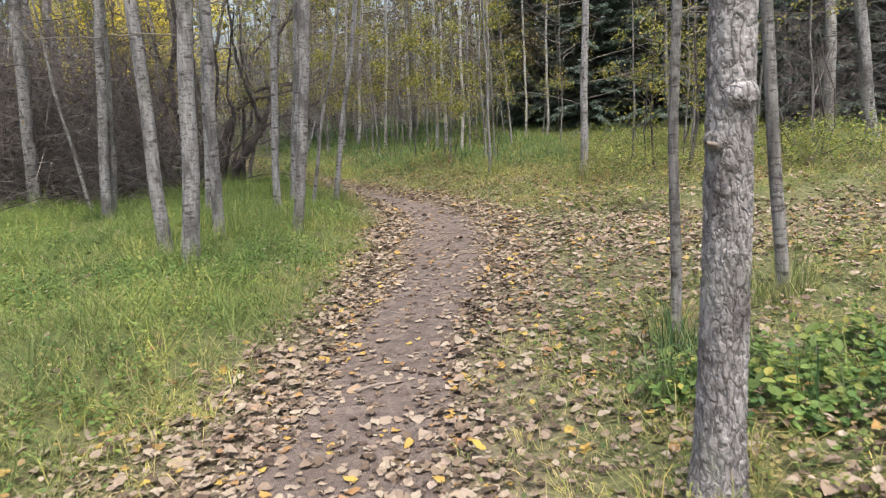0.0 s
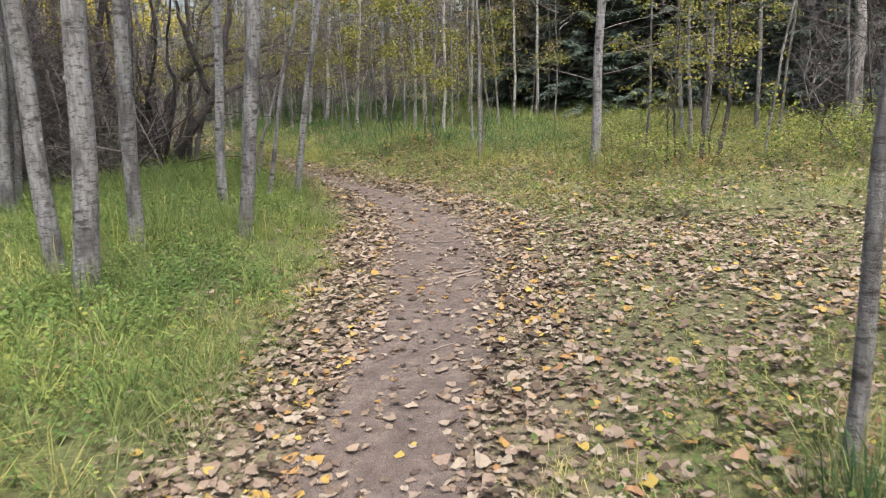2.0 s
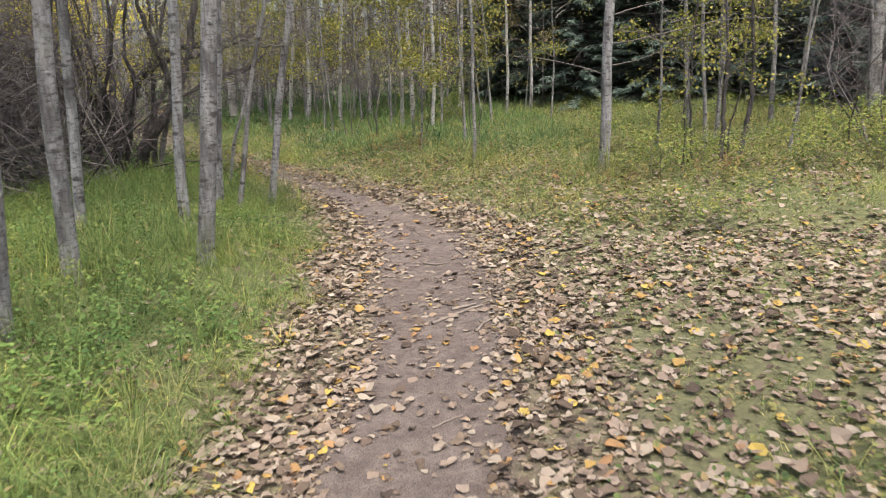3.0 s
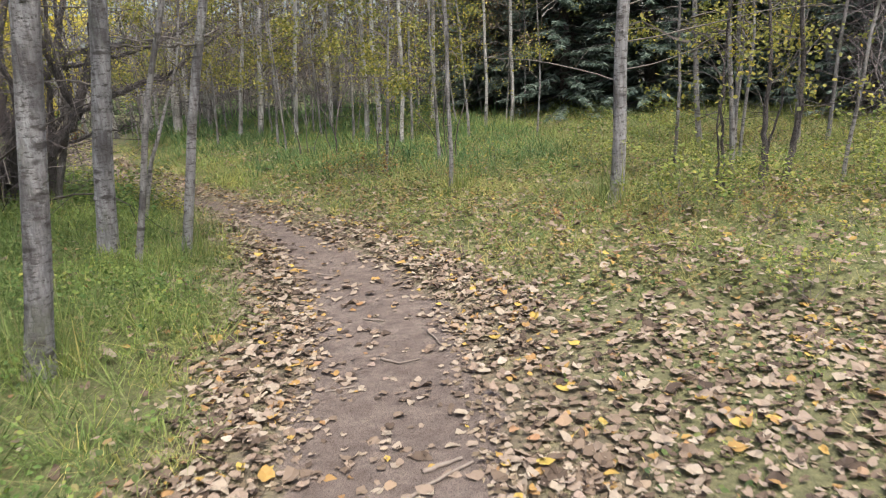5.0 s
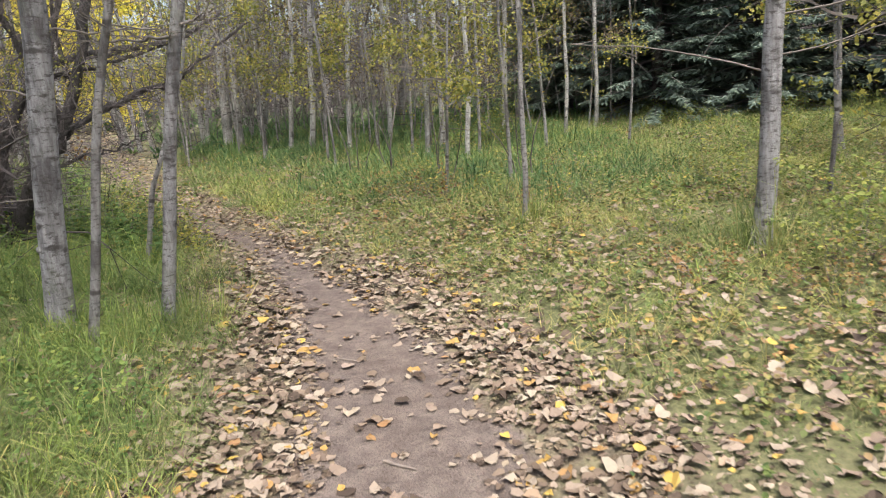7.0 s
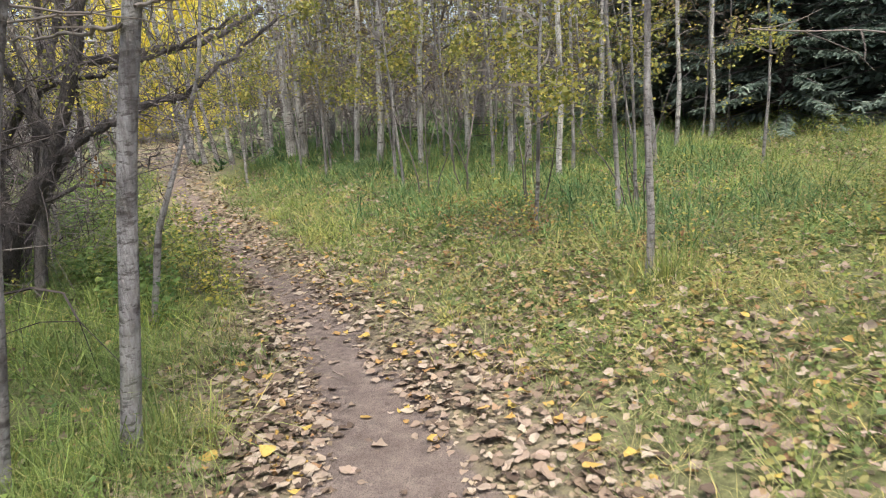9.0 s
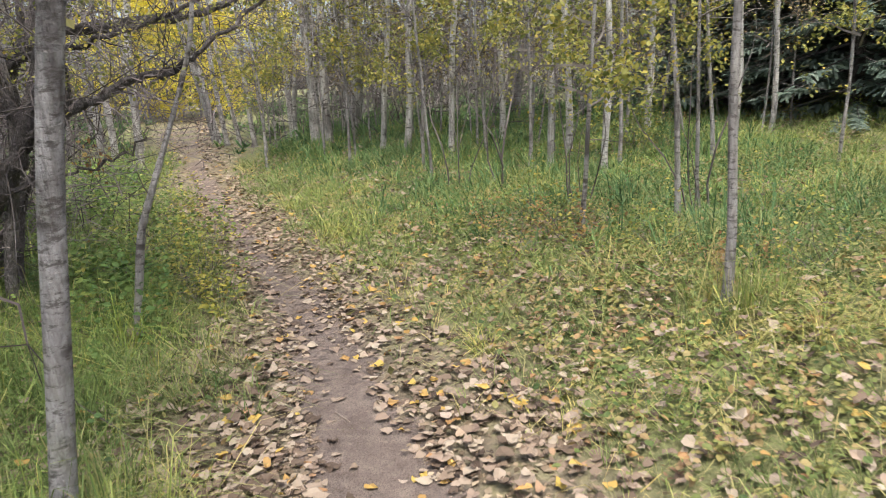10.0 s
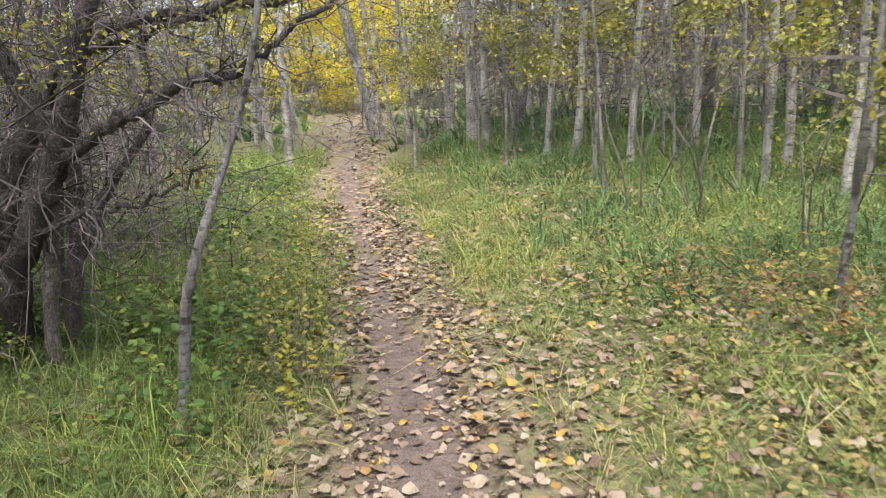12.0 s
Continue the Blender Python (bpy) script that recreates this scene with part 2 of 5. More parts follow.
LEAF_MIX = leaf_material("ground_plant_leaf", [(0.0, (0.05, 0.085, 0.03)), (0.3, (0.11, 0.155, 0.05)), (0.5, (0.18, 0.20, 0.07)), (0.68, (0.27, 0.24, 0.10)), (0.9, (0.33, 0.24, 0.12)), (1.0, (0.27, 0.15, 0.08))], 0.3)
HERB_GREEN = herb_material("green_herb_leaf", [(0.0, (0.05, 0.10, 0.035)), (0.3, (0.10, 0.18, 0.05)), (0.6, (0.18, 0.27, 0.07)), (0.85, (0.33, 0.36, 0.09)), (1.0, (0.44, 0.38, 0.10))])
HERB_MEADOW = herb_material("meadow_herb_leaf", [(0.0, (0.06, 0.10, 0.035)), (0.25, (0.12, 0.17, 0.05)), (0.42, (0.21, 0.24, 0.075)), (0.58, (0.31, 0.28, 0.10)), (0.7, (0.30, 0.22, 0.12)), (0.85, (0.22, 0.14, 0.085)), (1.0, (0.12, 0.075, 0.05))])
HERB_GOLD = herb_material("yellow_herb_leaf", [(0.0, (0.14, 0.20, 0.045)), (0.5, (0.32, 0.33, 0.07)), (1.0, (0.46, 0.38, 0.07))])
LEAF_BROWN = leaf_material("withered_leaf", [(0.0, (0.08, 0.06, 0.042)), (0.5, (0.185, 0.145, 0.09)), (0.85, (0.29, 0.235, 0.13)), (1.0, (0.37, 0.33, 0.11))], 0.3)
LEAF_LIME = leaf_material("lime_leaf", [(0.0, (0.085, 0.135, 0.035)), (0.4, (0.18, 0.235, 0.06)), (0.8, (0.30, 0.325, 0.08)), (1.0, (0.40, 0.36, 0.09))], 0.4)
LEAF_RUST = leaf_material("rusty_leaf", [(0.0, (0.16, 0.085, 0.04)), (0.5, (0.27, 0.165, 0.065)), (1.0, (0.35, 0.25, 0.08))], 0.3)
# brown leaf tones with the shade of the wood's dark gaps painted in
LEAF_FAR_SHADED = leaf_material("far_shaded_leaf", [(0.0, (0.03, 0.027, 0.02)), (0.45, (0.065, 0.058, 0.035)), (0.8, (0.12, 0.108, 0.05)), (1.0, (0.26, 0.23, 0.06))], 0.3)
NEEDLE = leaf_material("spruce_needle", [(0.0, (0.085, 0.125, 0.105)), (0.6, (0.15, 0.20, 0.168)), (1.0, (0.22, 0.28, 0.24))], 0.35)


# ---- mesh makers ----
def mesh(name, co, faces, material, smooth=False, **point_values):
    """A mesh from points and from one or more arrays of faces with a like number of corners."""
    me = bpy.data.meshes.new(name)
    faces = [np.asarray(f, dtype=np.int32) for f in (faces if isinstance(faces, list) else [faces])]
    faces = [f for f in faces if len(f)]
    co = np.asarray(co, dtype=np.float32)
    loops = np.concatenate([f.ravel() for f in faces])
    sizes = np.concatenate([np.full(len(f), f.shape[1], dtype=np.int32) for f in faces])
    me.vertices.add(len(co))
    me.vertices.foreach_set("co", co.ravel())
    me.loops.add(len(loops))
    me.loops.foreach_set("vertex_index", loops)
    me.polygons.add(len(sizes))
    me.polygons.foreach_set("loop_start", np.concatenate([[0], np.cumsum(sizes)[:-1]]).astype(np.int32))
    me.polygons.foreach_set("use_smooth", np.full(len(sizes), smooth))
    for key, values in point_values.items():
        a = me.attributes.new(key, "FLOAT", "POINT")
        a.data.foreach_set("value", np.asarray(values, dtype=np.float32))
    me.update(calc_edges=True)
    me.materials.append(material)
    return me


def part(name, me, parent, label=""):
    ob = new(name, me)
    ob.parent = parent
    return tagged(ob, label)


def rotations(yaw, pitch, roll):
    """Turn matrices for arrays of angles."""
    cy, sy, cp, sp, cr, sr = np.cos(yaw), np.sin(yaw), np.cos(pitch), np.sin(pitch), np.cos(roll), np.sin(roll)
    m = np.empty((len(yaw), 3, 3))
    m[:, 0] = np.stack([cy * cr - sy * sp * sr, -sy * cp, cy * sr + sy * sp * cr], 1)
    m[:, 1] = np.stack([sy * cr + cy * sp * sr, cy * cp, sy * sr - cy * sp * cr], 1)
    m[:, 2] = np.stack([-cp * sr, sp, cp * cr], 1)
    return m


def spread(shape, faces, places, turn, size):
    """One shape set down at many places, as one set of points and faces."""
    k = len(shape)
    co = np.einsum("nij,kj->nki", turn, shape) * np.asarray(size).reshape(-1, 1, 1) + places[:, None, :]
    f = (np.asarray(faces)[None] + (np.arange(len(places)) * k)[:, None, None]).reshape(-1, np.asarray(faces).shape[1])
    return co.reshape(-1, 3), f


LEAF = np.array([(0, 0, 0), (-0.36, 0.28, 0.06), (-0.33, 0.62, 0.09), (0, 1.0, 0.02), (0.33, 0.62, 0.10), (0.36, 0.28, 0.05)])
LEAF_FACES = np.array([(0, 3, 2, 1), (0, 5, 4, 3)])
DIAMOND = np.array([(0, 0, 0), (-0.36, 0.5, 0.06), (0, 1, 0), (0.36, 0.5, 0.06)])
DIAMOND_FACES = np.array([(0, 3, 2, 1)])


def leaves(places, size, r, flat=0.6):
    n = len(places)
    turn = rotations(r.uniform(0, 6.3, n), r.normal(-0.4, flat, n), r.normal(0, flat, n))
    return spread(DIAMOND, DIAMOND_FACES, places, turn, size * r.uniform(0.65, 1.3, n))


def rods(segments, sides=3):
    """Tapered sticks: an array of rows with start, end and the two radii."""
    s = np.asarray(segments, dtype=float)
    p, q, r0, r1 = s[:, 0:3], s[:, 3:6], s[:, 6], s[:, 7]
    d = q - p
    d /= np.maximum(np.linalg.norm(d, axis=1, keepdims=True), 1e-6)
    a = np.cross(d, np.where(np.abs(d[:, 2:3]) > 0.9, [[1.0, 0, 0]], [[0, 0, 1.0]]))
    a /= np.linalg.norm(a, axis=1, keepdims=True)
    b = np.cross(d, a)
    ang = np.arange(sides) * 2 * math.pi / sides
    ring = np.cos(ang)[None, :, None] * a[:, None] + np.sin(ang)[None, :, None] * b[:, None]
    co = np.concatenate([p[:, None] + ring * r0[:, None, None], q[:, None] + ring * r1[:, None, None]], 1)
    i = np.arange(sides)
    f = np.stack([i, (i + 1) % sides, (i + 1) % sides + sides, i + sides], 1)
    f = (f[None] + (np.arange(len(s)) * 2 * sides)[:, None, None]).reshape(-1, 4)
    return co.reshape(-1, 3), f


def tube(points, radii, sides=10, rough=0.0, seed=0.0):
    """A trunk or limb through points, uneven by a share of its radius."""
    p, r = np.asarray(points, dtype=float), np.asarray(radii, dtype=float)
    d = np.gradient(p, axis=0)
    d /= np.linalg.norm(d, axis=1, keepdims=True)
    up = np.where(np.abs(d[:, 2:3]) > 0.95, [[0.0, 1.0, 0]], [[0, 0, 1.0]])
    if abs(d[:, 2]).mean() > 0.5:
        up = np.tile([[0.0, 1.0, 0]], (len(p), 1))
    a = np.cross(d, up)
    a /= np.linalg.norm(a, axis=1, keepdims=True)
    b = np.cross(d, a)
    ang = np.arange(sides) * 2 * math.pi / sides
    c, s = np.cos(ang), np.sin(ang)
    rr = np.repeat(r[:, None], sides, 1)
    if rough:
        k = np.arange(len(p))[:, None]
        rr = rr * (1 + rough * (np.sin(ang * 2 + k * 0.22 + seed) * 0.5 + np.sin(ang * 3 - k * 0.5 + seed * 2) * 0.35 + np.sin(ang + k * 0.7 + seed) * 0.3))
    co = p[:, None] + (c[None, :, None] * a[:, None] + s[None, :, None] * b[:, None]) * rr[:, :, None]
    i, j = np.arange(len(p) - 1)[:, None], np.arange(sides)[None]
    f = np.stack([i * sides + j, i * sides + (j + 1) % sides, (i + 1) * sides + (j + 1) % sides, (i + 1) * sides + j], -1).reshape(-1, 4)
    return co.reshape(-1, 3), f


def joined(*pieces):
    """Several (points, faces) with a like number of corners as one."""
    co, fs, n = [], [], 0
    for c, f in pieces:
        co.append(c), fs.append(np.asarray(f) + n)
        n += len(c)
    return np.concatenate(co), np.concatenate(fs)


def grow(start, way, length, radius, depth, r, segments, tips, bend=0.35, droop=0.0, split=(2, 4), steps=4):
    """A branch that wanders and forks; its sticks go to segments, the ends of the finest to tips."""
    p, d = np.array(start, dtype=float), np.array(way, dtype=float)
    d /= np.linalg.norm(d)
    for k in range(steps):
        d = d + r.normal(0, bend / steps ** 0.5, 3) + (0, 0, -droop / steps)
        d /= np.linalg.norm(d)
        q = p + d * length / steps
        r0, r1 = radius * (1 - 0.6 * k / steps), radius * (1 - 0.6 * (k + 1) / steps)
        segments.append((*p, *q, r0, r1))
        if depth > 0 and k > 0:
            for _ in range(r.integers(split[0], split[1] + 1) if k == steps - 1 else r.integers(0, 2) + (split[1] > 3)):
                side = r.normal(0, 1, 3)
                side -= d * side.dot(d)
                side /= np.linalg.norm(side) + 1e-6
                grow(q, d * 0.75 + side * r.uniform(0.4, 0.9), length * r.uniform(0.45, 0.7), r1 * 0.65, depth - 1, r, segments, tips, bend, droop, split, max(2, steps - 1))
        p = q
        if depth == 0:
            tips.append(p.copy())
    return p


# ---- the lie of the land ----
TRAIL = np.array([(-14, -1.6, 0.5), (-3, -1.1, 0.5), (0, -0.85, 0.5), (2, -0.65, 0.48), (3.75, -0.43, 0.46), (4.6, -0.36, 0.40), (5.5, -0.25, 0.43), (6.8, 0.0, 0.45),
                  (8.6, 0.02, 0.47), (9.4, 0.02, 0.46), (10.3, -0.18, 0.42), (11.4, -0.53, 0.33), (12.5, -1.03, 0.25), (14.0, -1.77, 0.165), (15.5, -2.72, 0.14),
                  (17.8, -4.10, 0.14), (21.1, -6.1, 0.165), (26.8, -9.2, 0.27), (34, -13, 0.42), (60, -27, 0.6), (400, -200, 0.8)])


def smooth(a, b, v):
    t = np.clip((v - a) / (b - a), 0, 1)
    return t * t * (3 - 2 * t)


def trail_side(x, y):
    """Metres to the side of the trail's middle (less than 0: to its west) and the trail's half width."""
    c = np.interp(y, TRAIL[:, 0], TRAIL[:, 1])
    slope = (np.interp(y + 0.3, TRAIL[:, 0], TRAIL[:, 1]) - np.interp(y - 0.3, TRAIL[:, 0], TRAIL[:, 1])) / 0.6
    return (x - c) / np.sqrt(1 + slope ** 2), np.interp(y, TRAIL[:, 0], TRAIL[:, 2])


def waves(x, y):
    return np.sin(x * 1.7 + y * 0.6) * 0.5 + np.sin(y * 1.3 - x * 0.8 + 1.0) * 0.5 + np.sin(x * 3.9 + 2.0) * np.sin(y * 3.1) * 0.4


def clearing(x, y):
    """How far a place lies in the leaf-strewn clearing east of the trail."""
    return smooth(0.0, 0.7, y - (4.4 + 0.45 * np.maximum(x - 0.4, 0)) + 0.25 * waves(x * 2, y * 2)) * smooth(0.0, 0.8, (10.1 - 0.28 * np.maximum(x, 0)) - y + 0.25 * waves(x, y)) * smooth(0.1, 0.5, x) * smooth(6.5, 5.0, x)


def height(x, y):
    x, y = np.asarray(x, dtype=float), np.asarray(y, dtype=float)
    s, w = trail_side(x, y)
    flat = clearing(x, y)
    z = -0.13 + 0.17 * smooth(0.4, 2.2, -s - w) + 0.07 * smooth(0.5, 1.4, -s - w) + 0.17 * smooth(0.5, 2.6, s - w) * (1 - 0.85 * flat)
    z = z + 0.05 * smooth(-2, -6, y) + 0.32 * smooth(15.5, 25, y) + 0.012 * np.clip(y - 25, 0, 40) + 0.02 * np.clip(x - 5, 0, 12)
    z = z + 0.03 * waves(x, y) * smooth(w + 0.1, w + 1.0, np.abs(s)) - 0.03 * smooth(w + 0.1, w * 0.3, np.abs(s))
    return z + 0.008 * waves(x * 4.3, y * 4.7)


def at(x, y, sink=0.0):
    return np.array((x, y, float(height(x, y)) - sink))


def ground_sheet():
    gx = np.concatenate([-np.geomspace(420, 9.4, 34), np.arange(-9, 7.01, 0.14), np.geomspace(7.4, 420, 34)])
    gy = np.concatenate([-np.geomspace(420, 2.5, 30), np.arange(-2, 22.01, 0.14), np.geomspace(22.4, 420, 44)])
    x, y = np.meshgrid(gx, gy)
    x, y = x.ravel(), y.ravel()
    s, w = trail_side(x, y)
    nx, ny = len(gx), len(gy)
    i, j = np.arange(ny - 1)[:, None], np.arange(nx - 1)[None]
    f = np.stack([i * nx + j, i * nx + j + 1, (i + 1) * nx + j + 1, (i + 1) * nx + j], -1).reshape(-1, 4)
    bare = smooth(w + 0.14, w - 0.12, np.abs(s + 0.06 * waves(x * 3, y * 3)))
    thatch = smooth(w + 0.3, w + 0.8, np.abs(s)) * (1 - 0.3 * clearing(x, y))
    return mesh("ground", np.stack([x, y, height(x, y)], 1), f, GROUND, True, trail=bare, thatch=thatch)


ground = tagged(new("ground", ground_sheet()), "forest floor of soil and grass with a bare brown dirt trail", "ground", kind="structure")


# ---- grass ----
def grass_field(name, n, box, dense, tall, label, seed, width=0.0040, lean=1.1, dryness=0.0, material=None, blades=15):
    """Tufts of arching blades where dense(x, y) lets them grow; tall(x, y) is their height."""
    r = np.random.default_rng(seed)
    m = n // blades
    tx, ty = r.uniform(box[0], box[1], m), r.uniform(box[2], box[3], m)
    keep = r.random(m) < dense(tx, ty) * np.clip(0.8 + 0.45 * waves(tx * 2.6 + 3, ty * 2.6), 0.15, 1)
    tx, ty = tx[keep], ty[keep]
    count = r.poisson(blades, len(tx))
    k = np.repeat(np.arange(len(tx)), count)
    n = len(k)
    big = np.clip(r.lognormal(0, 0.3, len(tx)), 0.5, 2.0) * np.clip(1 + 0.3 * waves(tx * 1.3, ty * 1.3 + 2), 0.5, 1.6)
    tone = np.clip(r.normal(0.5, 0.2, len(tx)) + 0.16 * waves(tx * 1.9 + 5, ty * 1.9), 0, 1)
    sway, dull = r.uniform(0, 6.3, len(tx)), r.normal(0, 0.32, len(tx))
    off = r.normal(0, 0.028, (n, 2)) * (1 + 0.02 * np.maximum(0, ty[k] - 12))[:, None]
    x, y = tx[k] + off[:, 0], ty[k] + off[:, 1]
    h = tall(x, y) * r.uniform(0.45, 1.3, n) * big[k]
    pull = np.stack([np.cos(sway), np.sin(sway)], 1)[k] * 0.022 + off + r.normal(0, 0.035, (n, 2))
    a = np.arctan2(pull[:, 1], pull[:, 0])
    bend = np.clip(np.abs(r.normal(lean, 0.6, n)), 0.05, 2.3)
    base = np.stack([x, y, height(x, y) - 0.01], 1)
    dxy = np.stack([np.cos(a), np.sin(a)], 1)
    twist = a + r.normal(0, 0.7, n)
    across = np.stack([-np.sin(twist), np.cos(twist), np.zeros(n)], 1)
    wd = width * r.uniform(0.5, 1.5, n) * (1 + 0.10 * np.maximum(0, y - 12))
    mid, tip = base.copy(), base.copy()
    mid[:, :2] += dxy * (h * bend * 0.34)[:, None]
    mid[:, 2] += h * np.clip(0.72 - 0.12 * bend, 0.36, 1)
    tip[:, :2] += dxy * (h * bend * 0.9)[:, None]
    tip[:, 2] += h * np.clip(1.05 - 0.48 * bend, 0.08, 1)
    co = np.stack([base - across * wd[:, None] * 0.5, base + across * wd[:, None] * 0.5, mid + across * wd[:, None] * 0.45, mid - across * wd[:, None] * 0.45, tip], 1)
    i = (np.arange(n) * 5)[:, None]
    s, w = trail_side(x, y)
    dry = np.clip(dryness + dull[k] + 0.5 * smooth(w + 1.2, w + 0.3, np.abs(s)) * smooth(16, 12, y) + 0.5 * smooth(5.8, 3.0, y) + 0.38 * smooth(-0.5, 0.5, s) * smooth(15.5, 12.3, y + 0.5 * np.minimum(0, -x)) - 0.4 * smooth(8.5, 11, y) * smooth(-0.8, -1.5, s), -0.4, 1)
    me = mesh(name, co.reshape(-1, 3), [i + [[0, 1, 2, 3]], i + [[3, 2, 4]]], material or GRASS, False, dryness=np.repeat(dry, 5), tone=np.repeat(tone[k], 5))
    return tagged(new(name, me), label, "grass", kind="stuff")


def west_bank(x, y):
    s, w = trail_side(x, y)
    edge = 0.42 - 0.22 * smooth(10, 13, y) + 0.1 * waves(x * 2.1, y * 2.1)
    return smooth(w + edge - 0.12, w + edge + 0.25, -s) * np.clip(1.5 - 0.13 * np.hypot(x, (y - 6) * 0.7), 0.2, 1)


def east_bank(x, y):
    s, w = trail_side(x, y)
    m = smooth(w + 0.1 - 0.1 * smooth(5.5, 4.2, y), w + 0.9 - 0.6 * smooth(5.5, 4.2, y), s) * (1 - 0.3 * clearing(x, y))
    return m * np.clip(1.5 - 0.11 * np.hypot(x, (y - 8) * 0.7), 0.2, 1) * (0.7 + 0.3 * smooth(10, 12, y))


grass_field("bank_grass", 560000, (-9, -0.2, -0.5, 24), west_bank, lambda x, y: 0.12 + 0.09 * smooth(0.3, 2.2, -trail_side(x, y)[0]) + 0.07 * smooth(9, 12, y),
            "lush green bent meadow grass on the bank", 11, lean=1.45, width=0.0042)
grass_field("meadow_grass", 520000, (-5.5, 9, -0.5, 24), east_bank, lambda x, y: (0.10 + 0.05 * smooth(9, 12, y) + 0.07 * smooth(13, 18, y)) * (1 - 0.6 * clearing(x, y)),
            "yellowing green meadow grass mixed with dry stalks", 12, width=0.0038, lean=1.6, dryness=0.22)
grass_field("tall_grass", 90000, (-5.5, 3, 13.5, 27), lambda x, y: smooth(1.0, 2.0, trail_side(x, y)[0]) * smooth(13.5, 15.5, y + 0.4 * x) * 0.9,
            lambda x, y: 0.22 + 0 * x, "tall dark green grass below the aspens", 13, width=0.0065, lean=1.3, dryness=-0.3, material=GRASS_COOL)
grass_field("far_grass", 34000, (-26, 22, 20, 50), lambda x, y: smooth(0.3, 1.2, np.abs(trail_side(x, y)[0]) - trail_side(x, y)[1]) * 0.8,
            lambda x, y: 0.3 + 0 * x, "grass of the wood's floor", 14, width=0.018, dryness=0.0, material=GRASS_COOL)
grass_field("side_grass", 44000, (-16, 14, -8, 20), lambda x, y: (smooth(-8.5, -9, x) + smooth(7.8, 8.4, x) + smooth(-0.2, -0.8, y)) * 0.7 * smooth(0.1, 0.5, np.abs(trail_side(x, y)[0]) - 0.5),
            lambda x, y: 0.25 + 0 * x, "grass below the trees beside the trail", 15, width=0.012)


FOOT = np.array([(-6.43, 11.36), (-4.85, 10.37), (-2.79, 7.11), (-2.44, 6.77), (-2.48, 7.88), (-3.11, 9.6), (-2.26, 9.9), (-1.72, 8.46), (-1.62, 11.25), (-2.22, 11.02), (-1.87, 10.8), (1.38, 4.16), (2.27, 4.63),
                 (2.37, 11.31), (4.45, 14.1), (0.96, 13.15), (-2.55, 13.2), (-3.1, 13.0), (0.99, 2.5)])


def trunk_foot(x, y):
    d = np.min(np.hypot(x[:, None] - FOOT[None, :, 0], y[:, None] - FOOT[None, :, 1]), axis=1)
    return smooth(0.36, 0.12, d)


grass_field("trunk_grass", 330000, (-6.9, 4.9, 2.1, 14.5), trunk_foot, lambda x, y: 0.27 + 0 * x, "grass grown up round the trunks", 18, lean=0.7, dryness=-0.05)
grass_field("weed_tuft", 6000, (0.75, 2.3, 2.6, 4.3), lambda x, y: smooth(1.0, 0.3, np.hypot((x - 1.35) / 0.45, (y - 3.65) / 0.5)) + 0.4 * smooth(1.0, 0.4, np.hypot((x - 1.75) / 0.4, (y - 3.1) / 0.4)),
            lambda x, y: 0.2 + 0 * x, "tall dark green weeds round a slim trunk", 16, width=0.006, lean=0.7, dryness=-0.6, material=GRASS_COOL)


# ---- small leafy plants between the blades ----
def flat_plants(seed, n):
    """Single low leaves between the blades."""
    r = np.random.default_rng(seed)
    x, y = r.uniform(-6.5, 7, n), r.uniform(0.5, 21, n)
    s, w = trail_side(x, y)
    grown = np.where(s < 0, west_bank(x, y) * 0.35, np.clip(east_bank(x, y), 0, 1)) * (0.5 + 0.5 * np.sin(x * 3.1 + 2 * np.sin(y * 2.3)) * np.sin(y * 3.7 + 2 * np.sin(x * 1.9)))
    keep = r.random(n) < grown
    x, y = x[keep], y[keep]
    n = len(x)
    place = np.stack([x, y, height(x, y) + r.uniform(0.01, 0.15, n)], 1)
    turn = rotations(r.uniform(0, 6.3, n), r.normal(-0.2, 0.4, n), r.normal(0, 0.4, n))
    co, f = spread(LEAF, LEAF_FACES, place, turn, r.uniform(0.015, 0.042, n) * (1 + 0.03 * np.maximum(0, y - 8)))
    tagged(new("ground_plants", mesh("ground_plants", co, f, LEAF_MIX)), "small green, yellow and brown leafy plants in the grass", "plants", kind="stuff")


